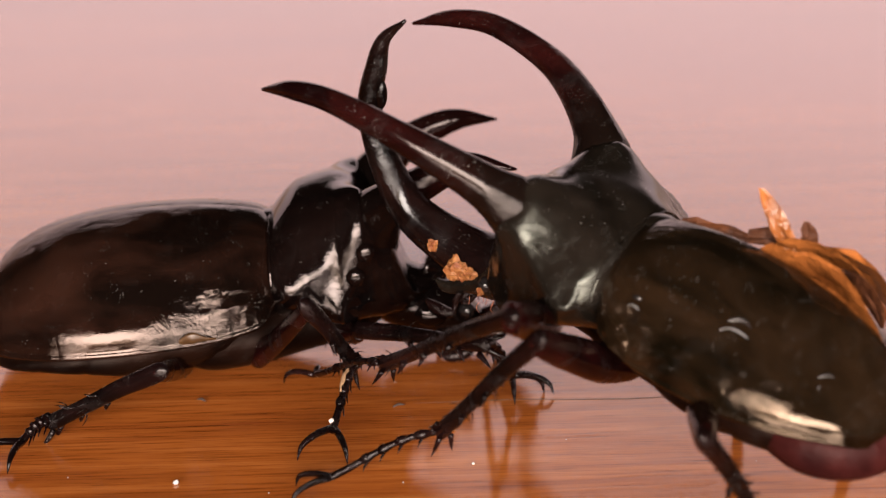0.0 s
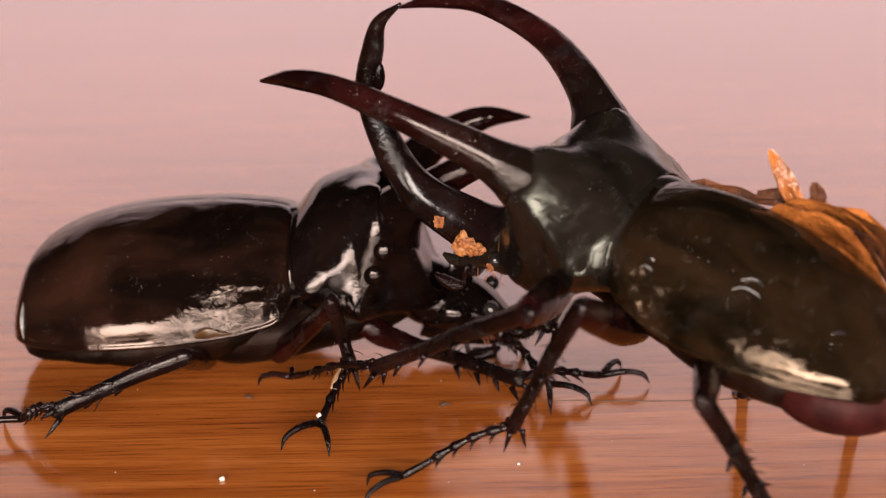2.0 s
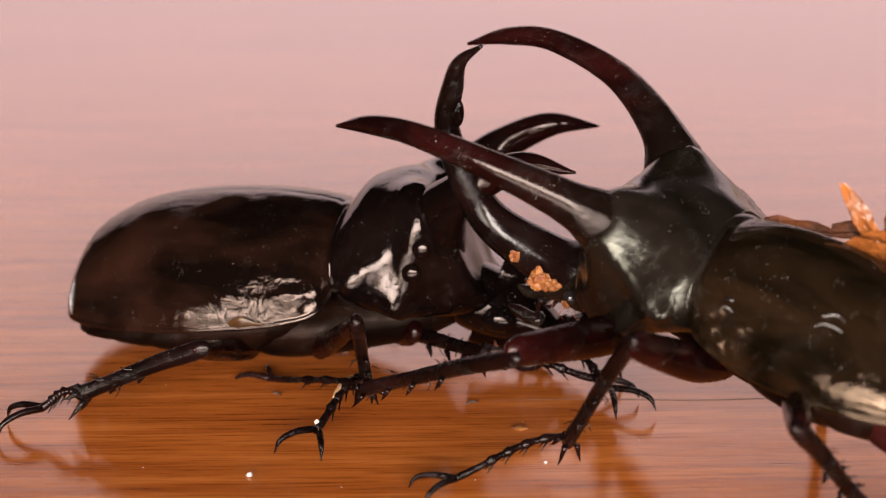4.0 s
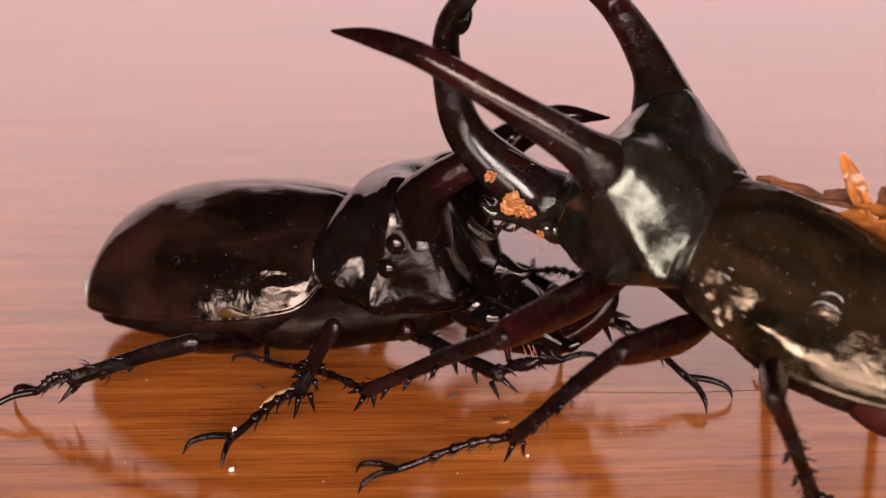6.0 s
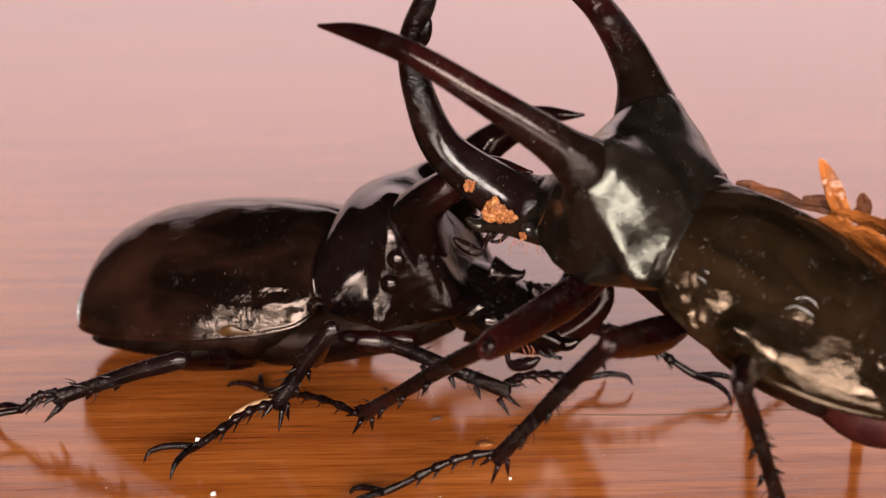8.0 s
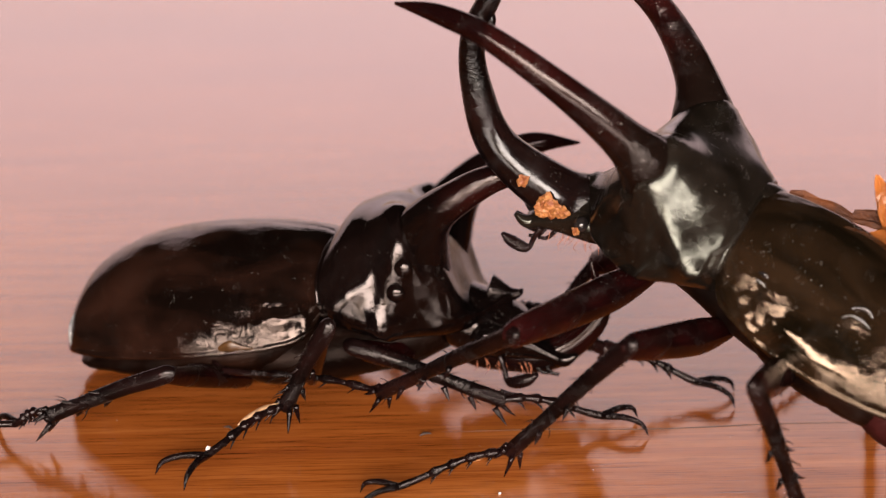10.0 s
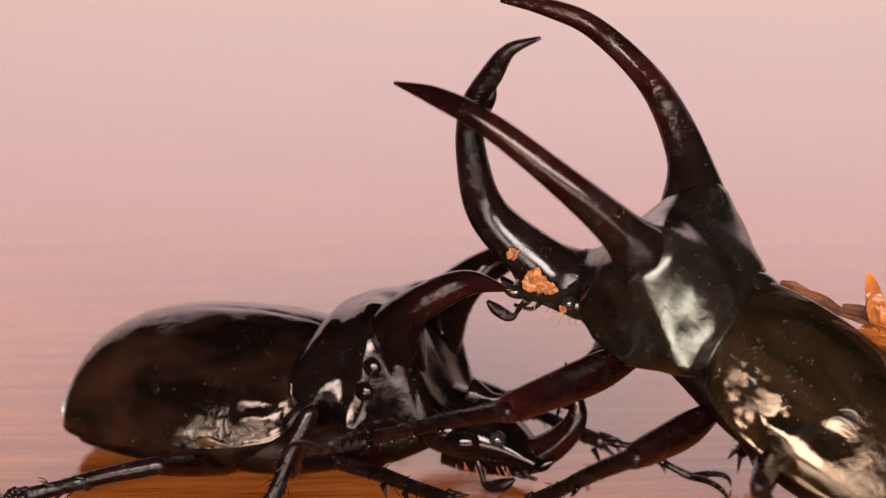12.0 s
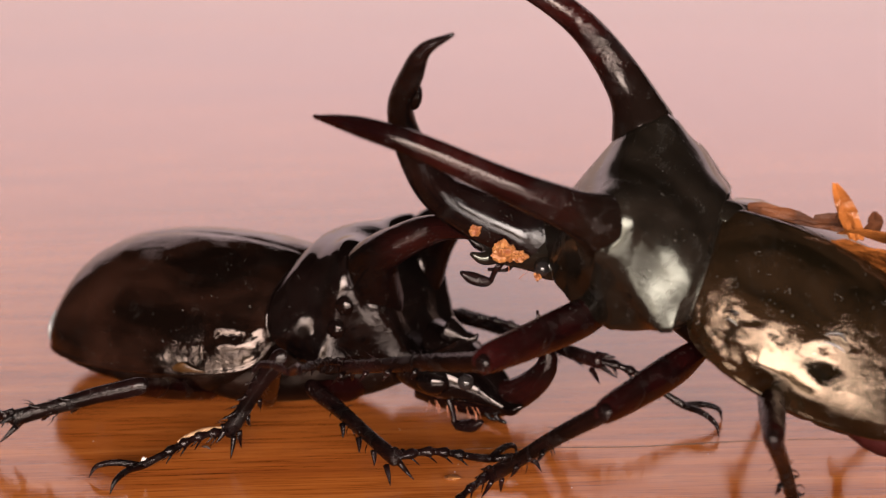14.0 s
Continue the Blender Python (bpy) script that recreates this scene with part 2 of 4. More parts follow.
def make_setting():
    me = bpy.data.meshes.new("ground")
    me.from_pydata([(-400, -400, -0.75), (400, -400, -0.75), (400, 400, -0.75), (-400, 400, -0.75)], [], [(0, 1, 2, 3)])
    me.materials.append(GRASS)
    tagged(new("ground", me), "pale trodden earth and grass ground", "ground", kind="structure")
    # dark panels overhead and at the sides, out of view, added to block the sky
    tagged(slab("ceiling", -4, 4, -2.3, 3.0, 1.55, 1.65, BLOCKER), "unseen dark ceiling added to block the sky", "ceiling", kind="structure")
    tagged(slab("blocker_left", -2.7, -2.6, -2.3, 3.0, -0.75, 1.55, BLOCKER), "unseen dark side panel added to block the sky", "wall", kind="structure")
    tagged(slab("blocker_right", 2.6, 2.7, -2.3, 3.0, -0.75, 1.55, BLOCKER), "unseen dark side panel added to block the sky", "wall", kind="structure")
    # unseen front panels, added to darken reflections; one wide opening lets the daylight in
    for part_, x0, x1, z0, z1 in (("sill", -2.6, 2.6, -0.75, 0.10), ("lintel", -2.6, 2.6, 0.98, 1.55), ("pier", -2.6, -1.35, 0.10, 0.98), ("pier", 1.75, 2.6, 0.10, 0.98)):
        tagged(slab("front_blocker_" + part_, x0, x1, -2.3, -2.2, z0, z1, BLOCKER), "unseen dark panel round the front lamp, added to darken reflections", "wall", kind="structure")


# ---- the beetles; body space: x ahead, y to its left, z up ----
NECK = Vector((18, 0, -3)) * MM
ELY_X = (0.3, -2, -6, -12, -20, -28, -34, -38, -40.5, -41.2)
ELY_W = (12.2, 15.4, 17.3, 18.6, 19.2, 18.2, 15.2, 10.8, 3.5, 0.8)
ELY_W_BLUNT = (12.2, 15.4, 17.3, 18.6, 19.3, 18.9, 17.0, 13.8, 8.6, 2.0)
ELY_TOP_HIGH = (9.6, 11.0, 11.9, 12.7, 12.9, 12.1, 10.2, 7.4, 2.6, -2.2)
ELY_TOP_LOW = (9.4, 10.6, 11.2, 11.2, 9.9, 7.2, 3.6, 0.2, -3.6, -4.8)
ELY_LOW_SHORT = (3.4, 0.8, -0.3, -1.2, -1.7, -2.0, -2.7, -4.0, -5.0, -5.2)
ELY_LOW = (2.6, -0.5, -1.3, -1.6, -1.6, -1.4, -1.2, -1.2, -1.5, -2.3)
PRO = (  # x, half width, top, lowest edge
    (-1.2, 12.0, 8.2, -4.5), (-0.2, 14.2, 10.0, -5.0), (1.5, 15.6, 11.0, -4.0), (5, 16.0, 12.2, -4.5), (9, 15.5, 12.9, -5.5),
    (12.5, 14.1, 13.0, -6.5), (15, 12.6, 12.6, -6.8), (17, 11.0, 11.0, -6.6), (19, 9.6, 7.4, -6.0), (20.8, 6.2, 3.2, -5.0),
    (22.4, 3.2, 0.6, -3.4), (23.6, 1.4, -0.2, -2.0), (24.4, 0.25, -0.7, -1.1))
PRO_SLIM = (
    (-1.2, 12.0, 8.2, -3.5), (-0.2, 14.2, 10.0, -4.0), (1.5, 15.4, 11.0, -3.4), (5, 15.6, 12.2, -3.6), (8, 15.0, 12.9, -4.0),
    (10.5, 13.8, 13.0, -4.4), (12.5, 12.4, 12.9, -4.8), (14.2, 11.2, 12.4, -5.0), (16, 10.2, 11.0, -5.0), (17.4, 9.2, 8.2, -5.0),
    (18.8, 7.8, 5.0, -4.8), (20.6, 5.6, 2.4, -4.2), (22.6, 3.0, 0.6, -2.8), (23.8, 1.1, -0.3, -1.6), (24.6, 0.25, -0.7, -1.1))
BELLY_DEEP = ((-4, 10, 2, -6.5), (-9, 14.0, 2, -9.8), (-15, 15.6, 2, -11.6), (-21, 15.8, 1, -12), (-27, 15, 0, -12), (-33, 12.6, -1, -11.8), (-38, 9.0, -3, -11), (-41, 5.0, -5, -9.5))
BELLY_FLAT = ((-4, 10, 2, -6.5), (-9, 14.0, 2, -8.5), (-15, 15.6, 2, -9.2), (-21, 15.8, 1, -9.2), (-27, 15, 0, -8.2), (-33, 13.4, -1, -7.2), (-38, 10.5, -3, -6.2), (-40.6, 6.0, -3.4, -5.4))


def profile(bend, roll):
    """Across a wing case: a flat dome up to the share roll, then a tight bend to the outer edge; (share, out, down)."""
    y = z = 0.0
    rows = [(0.0, 0.0, 0.0)]
    for k in range(200):
        u = (k + 0.5) / 200
        a = bend * u / roll if u < roll else bend + (86 - bend) * (u - roll) / (1 - roll)
        y += math.cos(radians(a))
        z += math.sin(radians(a))
        rows.append(((k + 1) / 200, y, z))
    r = np.array(rows)
    return r[:, 0], r[:, 1] / y, r[:, 2] / z


FRONT_PROFILE = profile(49, 0.62)
SHARE = FRONT_PROFILE[0]


def elytron_point(side, spec, x, w, top, low, u):
    """A point of a wing case: u runs from the seam (0) to the outer edge (1)."""
    front = smooth01(x, -13, -7)
    out, down = (float(np.interp(u, SHARE, (1 - front) * spec["profile"][k] + front * FRONT_PROFILE[k])) for k in (1, 2))
    y = w * spec["wide"] * out
    z = top - (top - low) * down - 0.12 * math.exp(-(u * 36) ** 2)
    if side == spec["sunk"]:
        z -= 4.5 * smooth01(y, 0, 4.5) * (0.85 + 0.15 * smooth01(-x, 0, 10))
    for cx, cy, r, d in spec["dents"]:
        g = math.exp(-((x - cx) / r) ** 2 - ((y - cy) / (r * 0.6)) ** 2)
        z -= d * g * 0.4
        y -= d * g
    # crumpled patch below the shoulder, slighter wrinkles along the edge
    patch = math.exp(-((x + 6.5) / 4.8) ** 2) * smooth01(u, 0.52, 0.75) + 0.13 * smooth01(u, 0.72, 0.95)
    q = Vector((x * 0.26 + side * 3.1 + spec["near"] * 7, u * 12.0, 1.7))
    j = noise.noise(q) + 0.7 * noise.noise(q * 2.3) + 0.4 * noise.noise(q * 4.7)
    y += 0.26 * spec["crumple"] * patch * j
    z += 0.16 * spec["crumple"] * patch * j
    return (x * spec["long"], side * max(y, 0.05), z)


def elytron(side, spec):
    rings = []
    n = 52
    for x, w, top, low in spline(list(zip(ELY_X, spec["wings"], spec["top"], spec["low"])), 14):
        ring = [elytron_point(side, spec, x, w, top, low, k / n) for k in range(n + 1)]
        y, z = abs(ring[-1][1]), ring[-1][2]
        ring.append((ring[0][0], side * max(y + 0.25, 0.05), z - 0.25))
        ring.append((ring[0][0], side * max(y + 0.15, 0.05), z - 0.55))
        ring.append((ring[0][0], side * max(y - 0.9, 0.05), z - 0.7))
        ring.append((ring[0][0], side * max(y - 2.2, 0.05), z - 0.1))
        rings.append(ring)
    return rings_to_mesh(rings, closed=False)


def on_elytron(side, spec, x, z, out=0.0):
    row = [float(np.interp(-x, [-v for v in ELY_X], c)) for c in (spec["wings"], spec["top"], spec["low"])]
    p = min((elytron_point(side, spec, x, *row, k / 80) for k in range(81)), key=lambda q: abs(q[2] - z))
    return (p[0], p[1] + side * out, p[2])


def pronotum(spec):
    rings = []
    n = 72
    for x, w, top, low in spline(spec["plate"], 8):
        w *= spec["wide"]
        top += spec["crown"] * smooth01(x, -1.5, 4) * (1 - smooth01(x, 15, 21))
        edge = 3.2 - 0.55 * max(x, 0) if x < 9 else low * 0.5 + 0.6
        edge = max(min(edge, top - 0.4), low + 0.1)
        ring = []
        for k in range(n):
            a = 2 * math.pi * k / n
            s, c = math.sin(a), math.cos(a)
            y = w * math.copysign(abs(c) ** (spec["box"] if c * spec["near"] > 0 else 1.15), c)
            if s >= 0:
                z = edge + (top - edge) * abs(s) ** 0.98
            else:
                z = edge + (edge - low) * -abs(s) ** 0.7
                y *= 1 - 0.25 * abs(s)
            g = math.exp(-((x - 12.2) / 4.6) ** 2 - ((abs(y) - 9.8) / 4.4) ** 2)
            if s > 0:
                z += 3.6 * g * smooth01(s, 0.05, 0.6)
                y += math.copysign(1.2, y) * g * smooth01(s, 0.05, 0.4)
            u = min(max((12.0 - x) / 10.0, 0), 1)
            ry, rz = 12.0 + 3.4 * u, 9.5 - 7.0 * u
            if 1 < x < 14 and s > 0:
                y += math.copysign(spec["ridge"] * math.exp(-((abs(y) - ry) / 2.0) ** 2 - ((z - rz) / 2.2) ** 2), y)
            # keel that runs down the flank from the root of a horn
            if spec["keel"] and -4 < z < 13:
                y += math.copysign(spec["keel"] * math.exp(-((x - 9.2 - 0.33 * z) / 2.3) ** 2) * smooth01(abs(c), 0.45, 0.8), y)
            # hollow between the horns
            z -= spec["hollow"][1] * math.exp(-((x - spec["hollow"][0]) / 4.0) ** 2 - (y / spec["gape"]) ** 4) * smooth01(s, 0, 0.5)
            if c * spec["near"] < 0 and spec["sunk"]:
                z -= 3.2 * smooth01(abs(y), 3, 12) * smooth01(6 - x, 0, 6)
            # low wrinkles on the flank
            q = Vector((x * 0.3, math.copysign(3.0, y) + spec["near"], z * 0.4))
            y += math.copysign(0.35, y) * (noise.noise(q) + 0.6 * noise.noise(q * 2.6)) * smooth01(abs(c), 0.5, 0.9)
            ring.append((x, y, z))
        rings.append(ring)
    rim = [q for q in rings[7][:n // 2 + 1]]
    return rings_to_mesh(rings), tube(rim[::2], [0.24] * len(rim[::2]), 3, 8)


def barrel(rows, n=32, groove=0.0):
    rings = []
    for i, (x, w, top, low) in enumerate(spline(rows, 6)):
        k = 1 - groove * (i % 6 == 0)
        rings.append([(x, w * k * math.cos(2 * math.pi * j / n), (top + low) / 2 + (top - low) / 2 * k * math.sin(2 * math.pi * j / n)) for j in range(n)])
    return rings_to_mesh(rings)


def limb(rows, sides=14, squash=1.0):
    return tube([(x, 0, z) for x, z, r in rows], [r for x, z, r in rows], 5, sides, squash)


def thorn(base, tip, r):
    b, t = np.array(base, float), np.array(tip, float)
    return tube([b, (b + t) / 2 + np.array((0.15, 0, -0.1)), t], [r, r * 0.6, 0.05], 3, 8)


def make_leg(beetle, lengths, side, front, stout):
    f, t, s = lengths
    thick = (2.4 if front else 2.2) * stout
    k = 1.05 if stout > 1 else 1.0
    femur = build("femur", *limb([(-1.5, 0, 1.2), (0.5, 0, 1.8), (f * 0.3, -0.3, thick * 0.95), (f * 0.7, -0.2, thick * 0.84), (f - 1.6, 0, thick * 0.7), (f - 0.2, 0.1, thick * 0.58), (f + 0.7, 0.1, thick * 0.36), (f + 1.1, 0.1, thick * 0.08)], 16, 0.72), THIGH, beetle, "glossy dark red upper leg")
    pieces = [limb([(-1.9, 0, 0.15), (-1.6, 0, 0.7 * k), (-0.8, 0, 1.15 * k), (0.8, 0, 1.25 * k), (t * 0.3, 0.2, 1.14 * k), (t * 0.5, 0.15, 1.06 * k), (t * 0.7, 0.05, 0.98 * k), (t - 0.9, 0, 1.08 * k), (t + 0.2, 0, 0.9 * k), (t + 0.6, 0, 0.2)], 14, 0.8)]
    for u in (0.42, 0.62, 0.8) if front else (0.5, 0.74):
        pieces.append(thorn((t * u, side * 0.6, -0.8), (t * u + 1.4, side * 1.3, -2.1 if front else -1.7), 0.45))
        if not front:
            pieces.append(thorn((t * u, -side * 0.6, 0.7), (t * u + 1.3, -side * 1.1, 1.6), 0.33))
    rnd = random.Random(int(t * 10) + front)
    for _ in range(14):
        u, a = rnd.uniform(0.3, 0.95), rnd.uniform(0, 6.28)
        q = np.array((t * u, 1.0 * math.cos(a), 1.1 * math.sin(a)))
        pieces.append(tube([q, q + (0.5, 0.6 * math.cos(a), 0.6 * math.sin(a)), q + (1.3, 1.0 * math.cos(a), 1.0 * math.sin(a))], [0.09, 0.07, 0.02], 2, 5))
    for dy, dz, ln in ((0.9, -0.9, 2.8), (-0.9, -1.0, 2.3), (0.2, 1.0, 2.0), (1.2, 0.5, 1.6)):
        pieces.append(thorn((t - 0.6, dy, dz), (t + ln * 0.75, dy * 1.8, dz * 2.0 - 0.5), 0.45))
    tibia = build("tibia", *join(*pieces), LEG, beetle, "spiny black lower leg")
    pieces = []
    joints = [0.0, 0.2, 0.36, 0.52, 0.68, 1.0]
    arch = lambda u: 1.6 * math.sin(math.pi * u) * (1 - u) + 0.1
    for a, b in zip(joints, joints[1:]):
        m = a + (b - a) * 0.75
        big = 0.7 if b < 1 else 0.55
        pieces.append(tube([(a * s, 0, arch(a)), ((a + m) / 2 * s, 0, arch((a + m) / 2)), (m * s, 0, arch(m)), (b * s + 0.1, 0, arch(b))], [0.45, 0.5, big, 0.45], 4, 10))
        if b < 1:
            pieces.append(thorn((m * s, 0.3, arch(m) - 0.5), (m * s + 1.1, 0.6, arch(m) - 1.3), 0.16))
            pieces.append(thorn((m * s, -0.3, arch(m) - 0.5), (m * s + 1.1, -0.6, arch(m) - 1.3), 0.16))
    tarsus = build("tarsus", *join(*pieces[:3]), LEG, beetle, "beaded black foot")
    for i in range(3, len(pieces), 3):
        build("foot_segment", *join(*pieces[i:i + 3]), LEG, tarsus)
    for d in (-1, 1):
        build("claw", *tube([(s - 0.4, d * 0.2, 0.15), (s + 2.0, d * 1.6, 1.0), (s + 4.2, d * 2.8, 0.9), (s + 5.4, d * 3.2, -0.4)], [0.5, 0.45, 0.35, 0.05], 4, 8), LEG, tarsus)
    return femur, tibia, tarsus


def make_head(beetle, spec):
    """The head, turned down by spec['nose'] degrees about the neck."""
    turn = Matrix.Translation((17, 0, -3)) @ Matrix.Rotation(radians(spec["nose"]), 4, "Y") @ Matrix.Translation((-17, 0, 3))

    def put(piece):
        v, f = piece
        return [tuple(turn @ Vector(p)) for p in v], f
    skull = barrel([(13, 5.0, 1.0, -6.5), (16, 6.4, 1.6, -8.0), (20, 6.3, 0.6, -8.8), (23.5, 5.4, -0.8, -8.8), (26.5, 4.4, -2.6, -8.6), (29, 3.4, -5.0, -8.6), (31, 2.8, -6.4, -8.8), (31.8, 1.2, -7.2, -8.4)], 28)
    cheek = [ball((21.0, d * 5.4, -4.4), (2.6, 1.9, 2.0)) for d in (-1, 1)]
    lip = [tube([(29.5, d * 1.4, -7.4), (31.5, d * 2.2, -7.6), (33.2, d * 2.4, -6.6)], [1.3, 1.0, 0.3], 4, 10) for d in (-1, 1)]
    head = build("head", *put(join(skull, *cheek, *lip)), spec["shell"], beetle)
    h = spec["tooth"]
    tooth = ball(h[0], h[1], 10, 14)
    build("head_horn", *join(tube(spec["head_horn"], spec["head_horn_r"], 10, 18), tooth), spec["head_skin"], head, "curved dark head horn")
    for d in (-1, 1):
        build("eye", *put(ball((spec["eye"][0], d * spec["eye"][1], spec["eye"][2]), 1.15)), EYE, head, "glossy black eye")
        a = np.array((spec["feeler"][0], d * spec["feeler"][1], spec["feeler"][2]))
        stalk = tube([a, a + (0.5, d * 0.2, -1.0), a + (0.9, d * 0.2, -2.2), a + (1.2, d * 0.3, -3.3)], [0.45, 0.42, 0.4, 0.38], 4, 8)
        club = tube([a + (1.1, d * 0.3, -3.3), a + (2.2, d * 0.3, -3.6), a + (4.2, d * 0.4, -2.9), a + (5.6, d * 0.5, -1.9)], [0.4, 0.85, 0.9, 0.3], 4, 10)
        build("antenna", *put(join(stalk, club)), LEG, head)
        for k in range(2):
            q = np.array((27.0 + 1.5 * k, d * 1.8, -8.4))
            build("palp", *put(tube([q, q + (1.0, d * 0.4, -1.2), q + (2.3, d * 0.5, -1.4)], [0.35, 0.3, 0.25], 3, 8)), LEG, head)
    hairs = []
    rnd = random.Random(5)
    for k in range(40):
        q = np.array((rnd.uniform(19, 28), rnd.uniform(-4, 4), -8.3))
        hairs.append(tube([q, q + (rnd.uniform(-0.5, 0.8), rnd.uniform(-0.4, 0.4), -1.1), q + (rnd.uniform(-0.6, 1.2), rnd.uniform(-0.6, 0.6), -rnd.uniform(1.6, 2.6))], [0.05, 0.05, 0.02], 2, 4))
    tagged(build("mouth_hair", *put(join(*hairs)), HAIR, head), kind="stuff")
    return head


def swell(piece, others, sides=0, reach=5.0):
    """Swells a skin where it comes near others, so that it runs into them in a hollow curve."""
    v = np.array([tuple(p) for p in piece[0]])
    near = np.full(len(v), 99.0)
    for o in others:
        q = np.array([tuple(p) for p in o[0]])
        for k in range(0, len(v), 400):
            d = np.sqrt(((v[k:k + 400, None] - q[None]) ** 2).sum(2)).min(1)
            near[k:k + 400] = np.minimum(near[k:k + 400], d)
    grow = reach / (9 if sides else 3.6) * np.clip(1 - near / reach, 0, 1) ** 2
    if sides:
        heart = np.repeat(v.reshape(-1, sides, 3).mean(1), sides, 0)
    else:
        heart = v * (1, 0, 0) + (0, 0, 2)
    out = v - heart
    out /= np.linalg.norm(out, axis=1)[:, None] + 1e-9
    return [tuple(p) for p in v + out * grow[:, None]], piece[1]


def make_beetle(label, spec):
    beetle = tagged(new("rhinoceros_beetle"), label, "beetle", "fighting beetles")
    for side in (1, -1):
        build("elytron", *elytron(side, spec), spec["elytra"], beetle)
    build("scutellum", *ball((-1.2, 0, 9.9), (2.4, 2.4, 0.6)), spec["shell"], beetle)
    build("abdomen", *barrel(spec["belly"], 36, 0.02), BELLY, beetle, "brown segmented belly")
    build("rump", *ball(spec["rump"][0], spec["rump"][1], 16, 28), RUMP, beetle, "dull red rump below the wing cases")
    build("breast", *barrel([(14, 5, 0, -5.5 - spec["chest"]), (9, 7.5, 0, -7.5 - spec["chest"]), (3, 9.0, 0, -8.4 - spec["chest"]), (-4, 11.5, 0, -9.6 - spec["chest"] * 0.7), (-11, 12.5, 0, -10.6), (-16, 8, -2, -9)], 28), BELLY, beetle)
    plate, rim = pronotum(spec)
    horns = []
    for side in (1, -1):
        horns.append(tube([(p[0], side * p[1], p[2]) for p in spec["horn"]], spec["horn_r"], 10, 24))
    plate = swell(plate, horns)
    shield = build("pronotum", *plate, spec["shell"], beetle, "glossy horned neck shield")
    build("rear_rim", *rim, spec["shell"], shield)
    for horn in horns:
        build("horn", *swell(horn, [plate], 24), spec["horn_skin"], shield, "long curved dark red horn")
    d = spec["blunt"]
    build("middle_horn", *tube([(20.5, 0, 0.2 - d), (23.0, 0, -0.8 - d), (24.6 - d, 0, -0.7 - d), (25.2 - d, 0, -0.1 - d)], [2.2, 1.2, 0.6, 0.08], 5, 12), spec["shell"], shield)
    for x, z, r in spec["bumps"]:
        y = max(abs(q[1]) for q in list(plate[0]) + list(horns[0][0]) if abs(q[0] - x) < 1.0 and abs(q[2] - z) < 1.0)
        for side in (1, -1):
            build("bump", *ball((x, side * y, z), (r, r * 0.6, r)), spec["shell"], shield, "round polished black bump")
    head = make_head(beetle, spec)
    legs = {}
    for key, lengths in spec["legs"].items():
        legs[key] = make_leg(beetle, lengths, spec["near"] if key[0] == "near" else -spec["near"], key[1] == "front", spec["stout"])
    return dict(body=beetle, shield=shield, head=head, legs=legs, spec=spec)


def add_crumb(parent, at, size, seed, mat, label):
    v, f = ball((0, 0, 0), 1, 16, 22)
    shift = Vector((seed, seed * 2, seed * 3))
    out = []
    for p in v:
        q = Vector(p) * 1.9 + shift
        k = 0.78 + 0.55 * noise.noise(q) + 0.32 * abs(noise.noise(q * 2.7))
        out.append(tuple(at[i] + p[i] * k * size[i] for i in range(3)))
    build("food_crumb", out, f, mat, parent, label, smooth=False)


def leaf_fold(pts, width, mat, parent, seed, name, label, lean=(0, -1, 0.3), curl=1.0, thick=0.18):
    """A folded, papery blade along pts: stiff facets with a crease down the middle and real thickness."""
    line = spline(pts, 2)
    n = len(line)
    rows = []
    for i, p in enumerate(line):
        u = i / (n - 1)
        w = width * (math.sin(math.pi * min(u * 0.8 + 0.17, 1)) ** 0.7 + 0.02)
        row = []
        for k, q in enumerate((-0.75, -0.45, 0.0, 0.4, 1.0)):
            j = noise.noise(Vector((i * 1.3 + seed, k * 1.7, seed * 2.0)))
            fold = abs(q) * 0.35 * curl + (0.10 if k % 2 else -0.06)
            row.append(np.array(p) + np.array(lean, float) * w * q + np.array((0, 0.5, 0.9)) * w * fold + np.array((0.35, 0.2, 0.45)) * j * min(w, 3.2) * 1.2)
        rows.append(row)
    low = [[v - np.array((0, 0.3, 0.9)) * thick for v in r][::-1] for r in rows]
    v, f = rings_to_mesh([[tuple(q) for q in a + b] for a, b in zip(rows, low)])
    return build(name, v, f, mat, parent, label, smooth=False)


